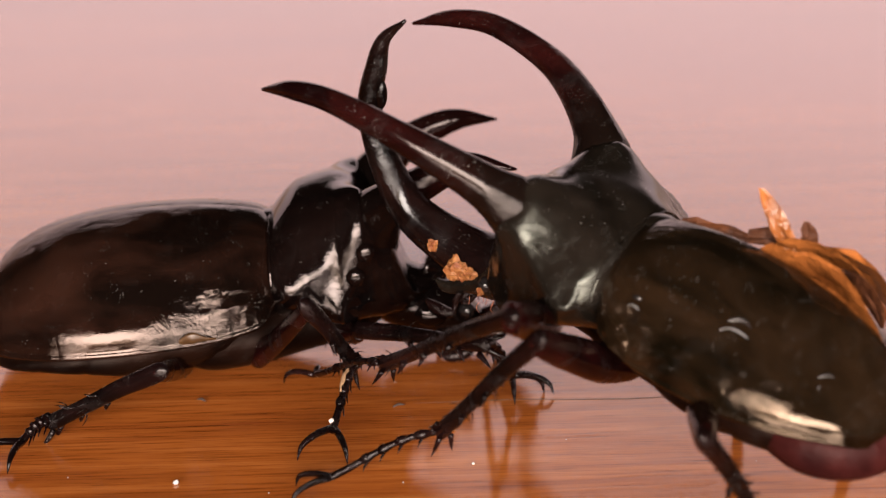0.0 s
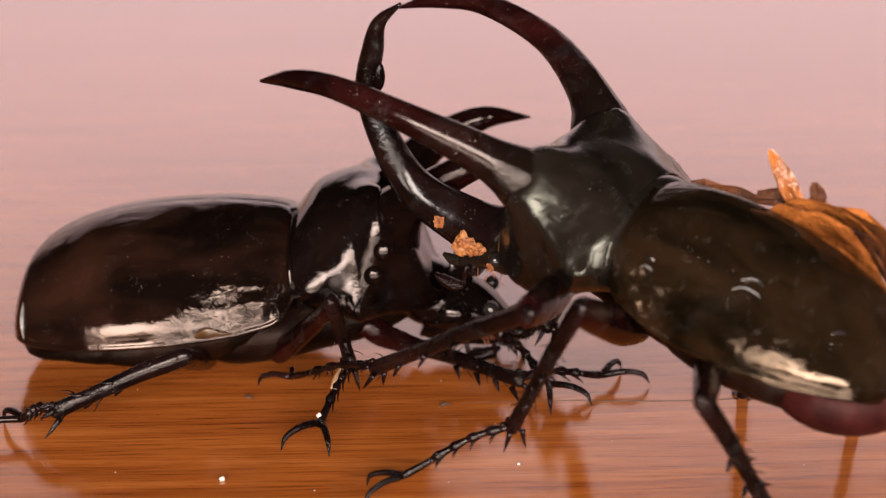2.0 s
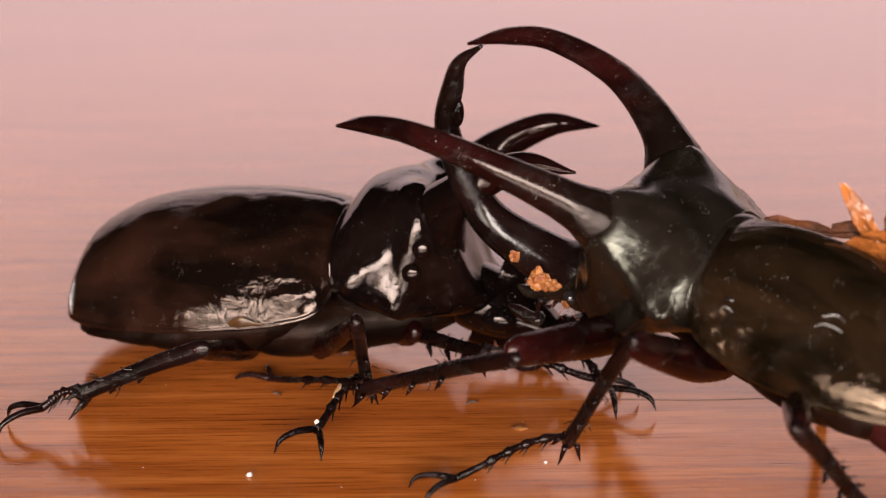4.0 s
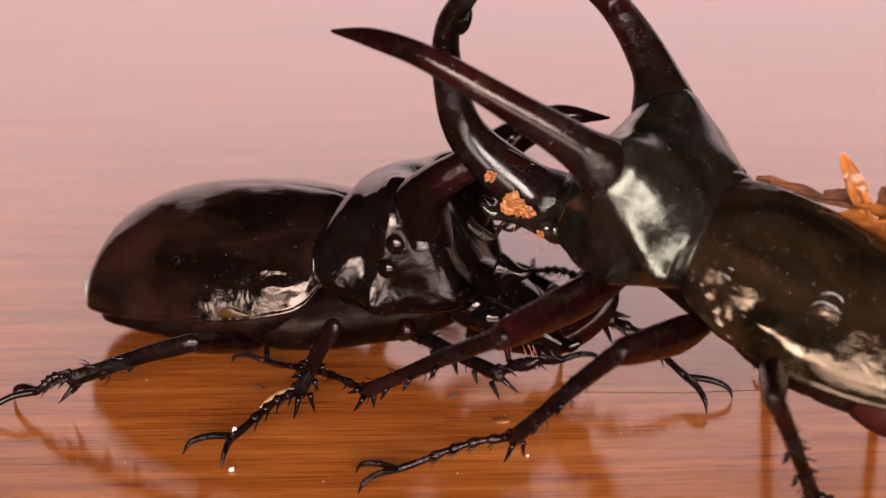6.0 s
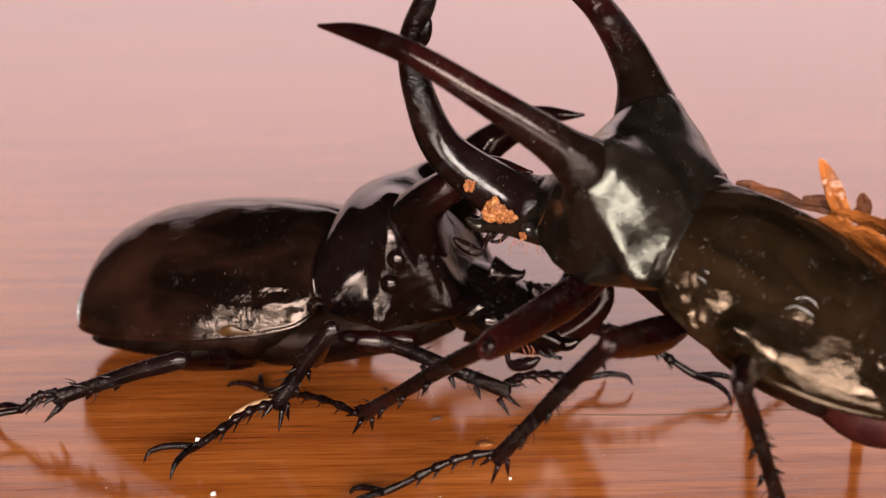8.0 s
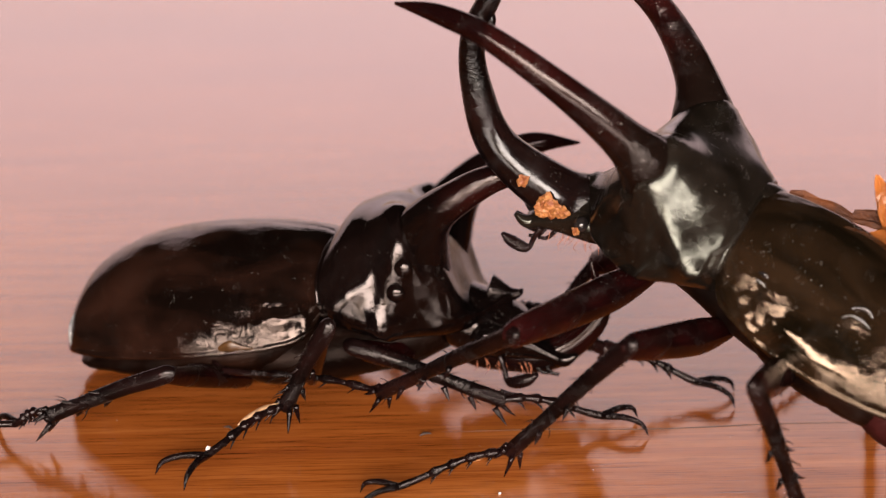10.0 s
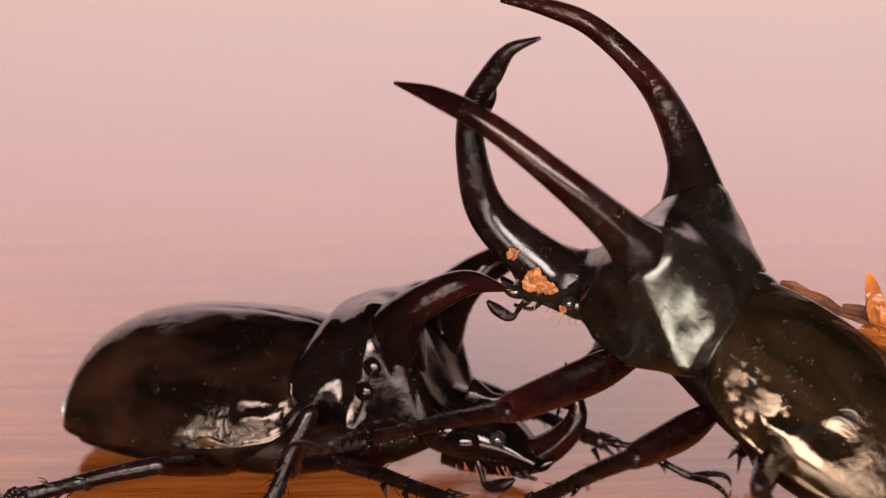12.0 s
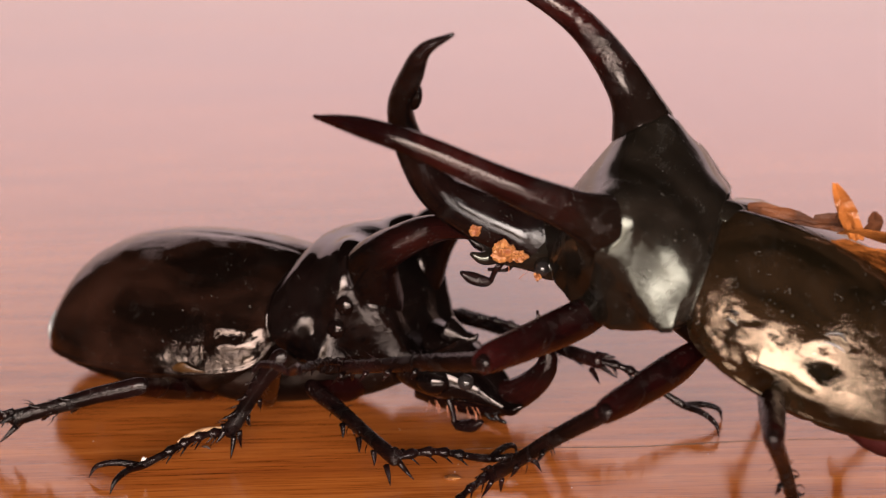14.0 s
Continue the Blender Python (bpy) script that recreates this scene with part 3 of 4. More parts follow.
def make_things():
    dark = make_beetle("glossy blackish-brown rhinoceros beetle with curved horns, crouching on wood", dict(
        size=1.07, blunt=0.0, wings=ELY_W_BLUNT, plate=PRO_SLIM, hollow=(17.0, 7.0), gape=7.6, keel=0.9, crumple=1.0, belly=BELLY_FLAT, crown=2.4, chest=1.6, box=1.0, ridge=0.5, profile=profile(50, 0.84), long=1.005, stout=0.75, wide=0.96, near=-1, nose=10, eye=(26.2, 5.6, -3.4), feeler=(22.5, 3.6, -7.6), tooth=((34.6, 0, -1.4), (1.2, 0.9, 1.6)), sunk=0, top=ELY_TOP_HIGH, low=ELY_LOW, rump=((-34.4, 0, -3.6), (6.6, 9.6, 3.4)), dents=[(-11, 17, 3.0, 0.3)],
        elytra=ELYTRA_DARK, shell=SHELL_DARK, horn_skin=HORN_DARK, head_skin=HORN_DARK,
        horn=[(12.4, 5.8, 4.4), (13.8, 8.3, 9.4), (16.2, 11.0, 12.9), (19.8, 12.9, 15.4), (26.6, 12.9, 18.0), (33.4, 14.6, 17.2)], horn_r=[3.8, 3.7, 3.1, 2.5, 1.75, 0.15],
        head_horn=[(17, 0, -6.5), (20.5, 0, -8.2), (28.4, 0, -9.4), (35.6, 0, -4.4), (35.3, 0, 3.7)], head_horn_r=[4.0, 3.4, 2.5, 1.5, 0.12],
        bumps=[(12.6, 7.4, 1.3), (11.0, 4.1, 1.3)],
        legs={("near", "hind"): (24.5, 17.5, 5.7), ("near", "mid"): (21.2, 12.8, 13.4), ("near", "front"): (8.4, 21.2, 14.4),
              ("far", "hind"): (14.0, 16.0, 9.0), ("far", "mid"): (13.0, 14.0, 14.0), ("far", "front"): (13.2, 27.8, 13.7)}))
    bronze = make_beetle("bronze-black rhinoceros beetle with very long horns, reared over its rival", dict(
        size=0.93, blunt=1.6, wings=ELY_W, plate=PRO, hollow=(18.0, 0.8), gape=6.0, keel=0.0, crumple=1.9, belly=BELLY_DEEP, crown=0.7, chest=0.0, box=0.74, ridge=2.4, profile=profile(46, 0.80), long=1.0, stout=1.25, wide=1.02, near=1, nose=9, eye=(22.2, 6.6, -3.6), feeler=(29.0, 3.0, -7.8), tooth=((43.8, 0, 17.0), (1.0, 0.9, 2.4)), sunk=-1, top=ELY_TOP_LOW, low=ELY_LOW_SHORT, rump=((-31.0, 2.5, -6.5), (10.6, 13.4, 6.2)), dents=[(-6.2, 15.6, 1.4, 0.5), (-19.4, 15.6, 2.4, 0.6), (-31, 13.6, 1.4, 0.4)],
        elytra=ELYTRA_BRONZE, shell=SHELL_BRONZE, horn_skin=HORN_BRONZE, head_skin=HORN_BLACK,
        horn=[(9.5, 5.5, 4.5), (13.2, 9.8, 10.0), (18.0, 13.6, 14.8), (27.0, 17.5, 19.7), (38.4, 18.9, 22.7), (46.5, 18.4, 22.3), (53.2, 17.2, 20.3)], horn_r=[5.4, 4.3, 3.0, 2.15, 1.7, 1.35, 0.25],
        head_horn=[(15, 0, -4.4), (22, 0, -5.2), (28.2, 0, -4.6), (38.0, 0, -0.6), (43.2, 0, 7.0), (45.6, 0, 14.4), (44.6, 0, 21.0), (43.4, 0, 25.6), (40.0, 0, 29.2)], head_horn_r=[2.6, 4.8, 4.1, 3.05, 2.3, 1.8, 1.6, 1.0, 0.25],
        bumps=[],
        legs={("near", "hind"): (25.4, 22.2, 6.1), ("near", "mid"): (23.9, 27.0, 16.8), ("near", "front"): (28.9, 38.1, 29.1),
              ("far", "hind"): (14.0, 22.0, 10.0), ("far", "mid"): (13.0, 24.0, 17.0), ("far", "front"): (27.8, 13.0, 17.4)}))
    build("edge_chip", *tube([(-15.0, -17.6, -2.0), (-13.2, -17.8, -1.3), (-11.6, -18.0, -0.9), (-10.2, -17.8, -1.2), (-8.6, -17.2, -1.6)], [0.08, 0.4, 0.8, 0.35, 0.08], 5, 10, 0.3), CHIP, dark["body"], "amber notch on the wing case edge")
    # each dent gets a dark strip and its highlight as a pale strip
    for x, z, ln, rise in ((-6.2, 5.1, 0.8, 0.3), (-19.4, 5.6, 1.9, 0.7), (-31.0, 2.0, 1.2, 0.4)):
        pts = [on_elytron(1, bronze["spec"], x + ln * k, z + rise * (1 - k * k) + 0.5, -0.28) for k in (-1, -0.5, 0, 0.5, 1)]
        mark = build("dent_mark", *tube(pts, [0.1, 0.45, 0.6, 0.45, 0.1], 5, 10, 0.5), EYE, bronze["body"], "dark scarred dent")
        pts = [on_elytron(1, bronze["spec"], x + ln * 1.1 * k, z + rise * (1 - k * k) - 0.15, 0.08) for k in (-1, -0.5, 0, 0.5, 1)]
        build("crease", *tube(pts, [0.03, 0.10, 0.14, 0.10, 0.03], 5, 8), GLINT, mark, "pale crease of a dent")
    # a highlight at the rear corner, put on as a pale strip
    glint_line = [on_elytron(-1, dark["spec"], -37.6, z, 0.02) for z in (3.4, 2.4, 1.2, 0.0, -1.2)]
    build("worn_spot", *tube(glint_line, [0.1, 0.55, 0.7, 0.5, 0.1], 5, 10, 0.5), GLINT, dark["body"], "pale worn spot at the wing case end")
    foot = dark["legs"]["near", "mid"][2]
    build("pale_skin", *tube([(0.6, -0.25, 0.9), (3.0, -0.45, 1.35), (5.6, -0.4, 1.45), (7.2, -0.3, 1.3)], [0.15, 0.34, 0.3, 0.1], 5, 8), PALESKIN, foot, "torn pale beige skin")
    add_crumb(foot, (12.2, -0.3, 0.6), (0.36, 0.33, 0.4), 4.4, PALE, "small white crumb")
    add_crumb(bronze["head"], (27.8, 4.9, -4.6), (1.9, 1.2, 1.9), 3.1, CRUMB, "moist orange fruit crumb")
    add_crumb(bronze["head"], (25.6, 5.3, -4.4), (1.2, 0.9, 1.1), 5.2, CRUMB, "moist orange fruit crumb")
    add_crumb(bronze["head"], (22.4, 7.4, -5.2), (0.6, 0.6, 0.8), 8.4, CRUMB, "moist orange fruit crumb")
    add_crumb(bronze["head"], (32.4, 3.8, -2.6), (0.9, 0.7, 1.1), 6.4, CRUMB, "moist orange fruit crumb")
    body = bronze["body"]
    leaf_fold([(-3.0, -2.8, 9.2), (-7, -3.6, 9.3), (-10, -4, 9.5), (-14, -4.5, 9.2)], 1.5, WINGDARK, body, 1.0, "hind_wing", "crumpled papery brown hind wing", (0.1, -0.7, 0.3))
    leaf_fold([(-18.3, -5, 8.6), (-16.4, -5, 11.4), (-14.4, -5, 14.2), (-12.6, -5, 16.7)], 1.7, WING, body, 2.0, "hind_wing", "upright pointed fold of hind wing", (-0.9, -0.3, 0.1), 0.6)
    leaf_fold([(-19.5, -6, 9.0), (-19.6, -6, 11.6), (-19.0, -6, 13.6)], 1.3, WINGDARK, body, 3.0, "hind_wing", "short pointed fold of hind wing", (-0.9, -0.4, 0.2), 0.6)
    leaf_fold([(-12.0, -4.5, 9.4), (-15, -5, 10.2), (-18.5, -5.5, 9.8)], 1.4, WINGDARK, body, 4.0, "hind_wing", "dark rolled fold of hind wing", (0, -0.6, 0.8))
    leaf_fold([(-13, -2.0, 5.6), (-19, -2.0, 5.8), (-26, -2.2, 4.4), (-33, -2.5, 0.2), (-39, -3, -5)], 5.5, WING, body, 31.0, "hind_wing", "lower crumpled fold of hind wing", (0.05, -0.35, -0.9), 0.2)
    leaf_fold([(-14.5, -2.8, 7.0), (-19, -2.8, 7.8), (-24, -3.0, 7.6), (-29, -3.2, 4.8), (-34, -3.5, -0.5)], 6.2, WING, body, 7.0, "hind_wing", "broad orange-brown fold of hind wing", (0.1, -0.4, -0.9), 0.3)
    leaf_fold([(-16, -4.5, 9.4), (-19.5, -5, 10.2), (-24, -5.5, 9.9), (-29, -5.5, 7.4), (-34, -5.5, 2.6)], 2.3, WING, body, 21.0, "hind_wing", "pale stiff front vein fold of hind wing", (0.25, -0.5, -0.8), 0.9)
    leaf_fold([(-20, -7, 9.2), (-26, -8, 9.6), (-31, -8, 6.6), (-36, -8, 0.6)], 5.6, WING, body, 11.0, "hind_wing", "broad orange-brown fold of hind wing", (0.2, -0.6, -0.6), -0.4)
    leaf_fold([(-24, -3.5, 8.6), (-27, -4.5, 8.8), (-30, -5, 6.2), (-32, -5, 3.0)], 2.6, WINGDARK, body, 15.0, "hind_wing", "dark crease of the hind wing", (0.7, -0.5, -0.5), 0.8)
    return dark, bronze


def table_crumb(x, y, size, seed, mat, name, label):
    v, f = lump(seed, size)
    ob = build(name, v, f, mat)
    ob.location = (x * MM, y * MM, 0)
    tagged(ob, label, "crumb", "crumbs on the table")


def make_litter():
    v, f = tube([(-4.1, -2.4, 0.0), (10.3, -1.2, 0.0), (26.7, -0.8, 0.0), (45.2, 1.5, 0.0), (63.7, 2.5, 0.0)], [0.02, 0.06, 0.09, 0.07, 0.03], 8, 6)
    crack = build("crack", v, f, SPLINTER)
    tagged(crack, "thin dark crack along the wood grain", "crack", kind="structure")
    table_crumb(-34.4, -28.6, (0.45, 0.4, 0.35), 1.0, PALE, "crumb", "tiny white crumb on the table")
    table_crumb(4.0, -22.8, (0.28, 0.25, 0.2), 2.0, PALE, "crumb", "tiny white crumb on the table")
    table_crumb(0.5, -12.0, (1.25, 0.95, 0.28), 3.0, CRUMB, "crumb", "flat orange fruit crumb on the table")
    rnd = random.Random(11)
    for k in range(16):
        s = rnd.uniform(0.05, 0.12)
        table_crumb(rnd.uniform(-60, 60), rnd.uniform(-45, 15), (s, s, s * 0.8), k + 10.0, PALE, "dust_speck", "pale dust speck on the table")
    for x, y, a, ln in ((-6.3, -3.8, 25, 1.8), (-34.8, -1.9, -30, 1.5)):
        ob = build("splinter", *tube([(-ln / 2, 0, 0.2), (0, 0.15, 0.35), (ln / 2, 0, 0.2)], [0.1, 0.2, 0.08], 3, 6), SPLINTER)
        ob.matrix_world = pose(x * MM, y * MM, 0, 0, 0, a)
        tagged(ob, "dark curled splinter lying on the table", "splinter")


# ---- what moves ----
def at_time(rows, t):
    ts = [r[0] for r in rows]
    return [float(np.interp(t, ts, [r[k] for r in rows])) for k in range(1, len(rows[0]))]


def twist(v):
    v = Vector([radians(a) for a in v])
    return Matrix.Rotation(v.length, 4, v.normalized()) if v.length > 1e-9 else Matrix.Identity(4)


def aim(a, b, up):
    x = (b - a).normalized()
    y = up.cross(x).normalized()
    z = x.cross(y)
    return Matrix.Translation(a) @ Matrix((x, y, z)).transposed().to_4x4()


HIPS = {"front": (9, 7, -6.2), "mid": (-4, 9, -7.8), "hind": (-14, 8.5, -7.8)}


def move_beetle(b, body, neck, nod, legs):
    times = [r[0] for r in body]
    size = b["spec"]["size"]
    b["body"].scale = (size, size, size)
    poses = {r[0]: pose(r[1] * MM, r[2] * MM, r[3] * MM, *r[4:7]) for r in body}
    walk(b["body"], [(t, poses[t]) for t in times])
    turn = {r[0]: twist(r[1:4]) for r in neck}
    walk(b["shield"], [(t, turn[t]) for t in times])
    walk(b["head"], [(r[0], turn[r[0]] @ Matrix.Translation(NECK) @ twist(r[1:4]) @ Matrix.Translation(-NECK)) for r in nod])
    near = b["spec"]["near"]
    for (side, kind), (femur, tibia, tarsus) in b["legs"].items():
        s = near if side == "near" else -near
        hip = Vector((HIPS[kind][0], s * HIPS[kind][1], HIPS[kind][2])) * MM
        rows = ([], [], [])
        for t in times:
            m = poses[t] @ Matrix.Diagonal((size, size, size, 1))
            inv = m.inverted()
            if (side, kind) in legs:
                v = [c * MM for c in at_time(legs[side, kind], t)]
                knee, ankle, tip = (inv @ Vector(v[k:k + 3]) for k in (0, 3, 6))
            else:
                # a leg on the hidden side hangs from its hip to the table
                back = {"front": 10, "mid": -2, "hind": -7}[kind]
                knee, ankle, tip = hip + Vector((back, s * 10, -2)) * MM, hip + Vector((back * 1.6, s * 15, -18)) * MM, None
                w = m @ ankle
                w.z = 0.003
                ankle = inv @ w
                w = w + (m.to_3x3() @ Vector((0.1 * back, s * 0.8, 0))) * 0.02
                w.z = 0.001
                tip = inv @ w
            # the joints keep the lengths of the pieces
            f, l, _ = b["spec"]["legs"][side, kind]
            knee = hip + (knee - hip).normalized() * f * MM
            ankle = knee + (ankle - knee).normalized() * l * MM
            # a foot on the table touches it with its claws
            a, w = m @ ankle, m @ tip
            if w.z < 0.003 and a.z > 0.001:
                reach = (b["spec"]["legs"][side, kind][2] + 4.0) * MM * size
                flat = Vector((w.x - a.x, w.y - a.y, 0)).normalized()
                drop = min(a.z - 0.001, reach * 0.95)
                tip = inv @ (a + flat * math.sqrt(reach ** 2 - drop ** 2) - Vector((0, 0, drop)))
            up = inv.to_3x3() @ Vector((0, 0, 1))
            rows[0].append((t, aim(hip, knee, up)))
            rows[1].append((t, aim(knee, ankle, up)))
            rows[2].append((t, aim(ankle, tip, up)))
        for ob, r in zip((femur, tibia, tarsus), rows):
            walk(ob, r)


def motions():
    dark_body = [
        (0, -24.8, 16.1, 12.4, -0.8, -5.0, 5.1),
        (0.5, -24.8, 17.0, 12.0, -1.0, -4.6, 4.4),
        (1, -25.1, 17.6, 11.9, -1.4, -4.6, 4.1),
        (1.5, -27.3, 18.1, 12.1, -1.7, -4.8, 1.7),
        (2, -28.0, 16.8, 12.5, -0.1, -5.9, -0.1),
        (2.5, -27.4, 16.8, 13.4, 0.9, -5.9, -5.5),
        (3, -25.8, 15.8, 13.5, 0.2, -4.7, -7.2),
        (5.5, -22.0, 13.0, 13.1, -1.3, -6.7, -17.9),
        (6, -20.4, 12.7, 13.6, -1.1, -7.3, -21.4),
        (6.5, -19.8, 13.2, 13.5, -1.2, -6.3, -18.9),
        (7, -18.7, 13.9, 14.0, -0.6, -8.3, -18.1),
        (9.5, -19.7, 21.1, 12.6, -1.3, -5.8, -14.3),
        (10, -18.3, 18.1, 12.7, -3.4, -7.8, -13.6),
        (10.5, -18.5, 18.7, 12.0, -1.9, -6.6, -14.6),
        (11, -18.3, 20.2, 12.0, -1.5, -6.4, -15.0),
        (11.5, -19.3, 18.6, 11.5, -1.0, -6.2, -18.4),
        (12, -18.8, 19.9, 11.5, 1.9, -4.7, -20.6),
        (12.5, -18.6, 20.4, 10.8, 0.9, -3.8, -21.2),
        (13, -18.2, 18.8, 11.4, 0.3, -5.4, -22.6),
        (13.5, -19.5, 21.3, 11.3, 3.1, -3.2, -24.8),
        (14, -20.1, 20.1, 11.4, 2.4, -3.6, -25.0),
    ]
    dark_neck = [
        (0, 0.2, 0.9, -1.7),
        (0.5, 0.7, 0.1, -1.0),
        (1, 0.5, 0.1, -0.9),
        (1.5, 0.3, 0.8, -0.2),
        (2, 0.2, 0.9, -0.2),
        (2.5, -0.6, -0.5, -0.8),
        (3, -0.4, 0.6, 0.9),
        (5.5, -1.5, 0.2, 1.0),
        (6, -0.2, -0.9, 0.2),
        (6.5, 0.9, -2.4, -0.4),
        (7, 4.7, -3.3, -0.6),
        (9.5, -0.4, -3.5, 2.9),
        (10, 0.4, -1.4, 2.1),
        (10.5, -0.7, -1.0, 3.7),
        (11, -3.0, -1.2, 2.6),
        (11.5, -4.1, -1.2, 0.8),
        (12, -4.7, -2.9, 0.4),
        (12.5, -5.2, -2.4, -0.2),
        (13, -3.0, -0.8, -1.6),
        (13.5, -3.7, -2.2, -0.3),
        (14, -3.1, -1.7, 0.8),
    ]
    dark_nod = [
        (0, 0.0, 0.0, -0.0),
        (0.5, 0.0, 0.0, -0.0),
        (1, 0.0, 0.0, -0.0),
        (1.5, 0.0, 0.0, -0.0),
        (2, 0.0, 0.0, -0.0),
        (2.5, 0.0, 0.1, -0.0),
        (3, 0.0, 0.1, -0.0),
        (5.5, 0.0, 0.5, -0.0),
        (6, 0.0, 0.7, -0.0),
        (6.5, 0.0, 1.0, -0.1),
        (7, 0.0, 1.6, -0.2),
        (9.5, 0.3, 6.7, -1.0),
        (10, 0.6, 0.6, -2.1),
        (10.5, 1.0, -0.6, -3.8),
        (11, 1.3, 0.2, -3.8),
        (11.5, 1.3, -4.4, -0.4),
        (12, 2.9, -2.2, -1.1),
        (12.5, 2.7, -3.4, -2.1),
        (13, 5.4, -3.0, -2.9),
        (13.5, 3.7, -2.3, -1.9),
        (14, 4.0, -2.0, -4.4),
    ]
    bronze_body = [
        (0, 25.4, -23.6, 25.6, -6.0, -8.3, 145.9),
        (0.5, 23.7, -21.8, 26.5, -5.6, -11.4, 146.9),
        (1, 22.5, -21.0, 28.2, -8.2, -12.1, 147.5),
        (1.5, 21.1, -21.2, 29.5, -6.8, -10.5, 147.3),
        (2, 20.8, -19.1, 29.4, -6.8, -8.5, 149.0),
        (2.5, 23.7, -17.5, 26.0, -6.9, -5.0, 148.0),
        (3, 27.5, -18.5, 23.1, -7.0, -4.1, 147.1),
        (5.5, 27.1, -17.9, 27.7, -12.4, -12.0, 155.9),
        (6, 27.3, -18.4, 29.3, -12.7, -14.7, 156.6),
        (6.5, 27.3, -18.8, 30.3, -12.7, -14.0, 155.8),
        (7, 26.8, -18.3, 30.3, -12.1, -14.9, 153.0),
        (9.5, 32.3, -13.9, 33.3, -13.6, -18.4, 158.2),
        (10, 35.5, -12.7, 31.4, -10.7, -20.9, 157.2),
        (10.5, 35.5, -12.9, 30.8, -11.1, -21.6, 157.0),
        (11, 35.1, -12.2, 30.1, -12.8, -22.2, 158.8),
        (11.5, 35.3, -11.4, 31.1, -13.5, -25.8, 158.7),
        (12, 35.3, -11.9, 31.6, -14.8, -26.4, 161.1),
        (12.5, 34.8, -13.1, 32.3, -16.0, -26.5, 161.7),
        (13, 34.8, -13.3, 32.9, -17.2, -23.3, 158.4),
        (13.5, 33.3, -14.4, 33.2, -20.8, -19.9, 160.5),
        (14, 33.3, -15.4, 32.6, -25.1, -17.1, 165.6),
    ]
    bronze_neck = [
        (0, -1.7, 2.0, -2.0),
        (0.5, -2.2, 4.3, -1.0),
        (1, -1.0, 5.7, -0.5),
        (1.5, -2.2, 6.1, -0.2),
        (2, -2.6, 4.8, 0.2),
        (2.5, -3.8, 3.9, 1.2),
        (3, -3.4, 3.4, -0.5),
        (5.5, -0.8, -0.4, 1.6),
        (6, -0.8, -1.0, 1.8),
        (6.5, -1.5, -1.3, 1.9),
        (7, -0.4, -2.3, 3.0),
        (9.5, -0.0, -0.4, 2.0),
        (10, -0.2, 0.3, -0.3),
        (10.5, -0.7, 1.6, -0.8),
        (11, -0.7, 1.6, 0.7),
        (11.5, -1.0, 1.7, -0.8),
        (12, -0.5, 1.6, -0.4),
        (12.5, 1.1, 2.6, 2.8),
        (13, 0.9, 3.3, 2.8),
        (13.5, -1.0, 2.4, 4.1),
        (14, -3.1, 1.0, 2.2),
    ]
    bronze_nod = [
        (0, -1.7, -2.2, 7.2),
        (0.5, -2.6, -6.6, 7.4),
        (1, -2.9, -7.4, 6.9),
        (1.5, -3.7, -7.8, 7.3),
        (2, -5.4, -5.1, 7.0),
        (2.5, -5.8, -7.0, 8.6),
        (3, -7.8, -6.7, 4.6),
        (5.5, -2.7, -8.7, 6.3),
        (6, -2.3, -8.8, 6.2),
        (6.5, -2.2, -10.4, 9.0),
        (7, -1.9, -5.9, 3.8),
        (9.5, 1.0, 4.2, 9.2),
        (10, 0.8, 2.4, 8.3),
        (10.5, 0.6, 2.4, 8.3),
        (11, -2.4, 3.2, 7.8),
        (11.5, -0.4, 2.8, 7.9),
        (12, -0.0, 1.0, 7.4),
        (12.5, -0.7, 6.0, 6.2),
        (13, 0.9, 7.7, 5.5),
        (13.5, -0.6, 2.5, 6.6),
        (14, -1.1, 0.0, 8.9),
    ]
    dark_near_hind = [
        (0, -37.9, -19.1, 11.5, -53.6, -14.6, 2.3, -58.7, -23.2, 1.0),
        (1.5, -40.1, -16.3, 11.7, -57.1, -20.2, 4.9, -64.5, -15.0, 1.0),
        (3, -44.7, -16.0, 12.3, -61.4, -13.0, 4.4, -70.1, -15.3, 1.0),
        (5.5, -42.3, -15.7, 12.5, -59.6, -13.7, 5.7, -71.2, -10.6, 1.0),
        (6.5, -42.2, -15.0, 12.2, -58.9, -9.9, 5.3, -68.6, -9.1, 1.0),
        (9.5, -41.2, -8.7, 11.2, -58.9, -9.0, 5.1, -67.4, -7.1, 1.0),
        (11, -41.0, -9.1, 10.7, -58.6, -8.3, 4.3, -66.9, -2.7, 1.0),
        (12.5, -43.6, -6.3, 10.1, -61.8, -5.1, 5.9, -69.7, 0.9, 1.0),
        (14, -43.8, -5.3, 10.9, -61.8, -4.1, 5.6, -70.3, 0.3, 1.0),
    ]
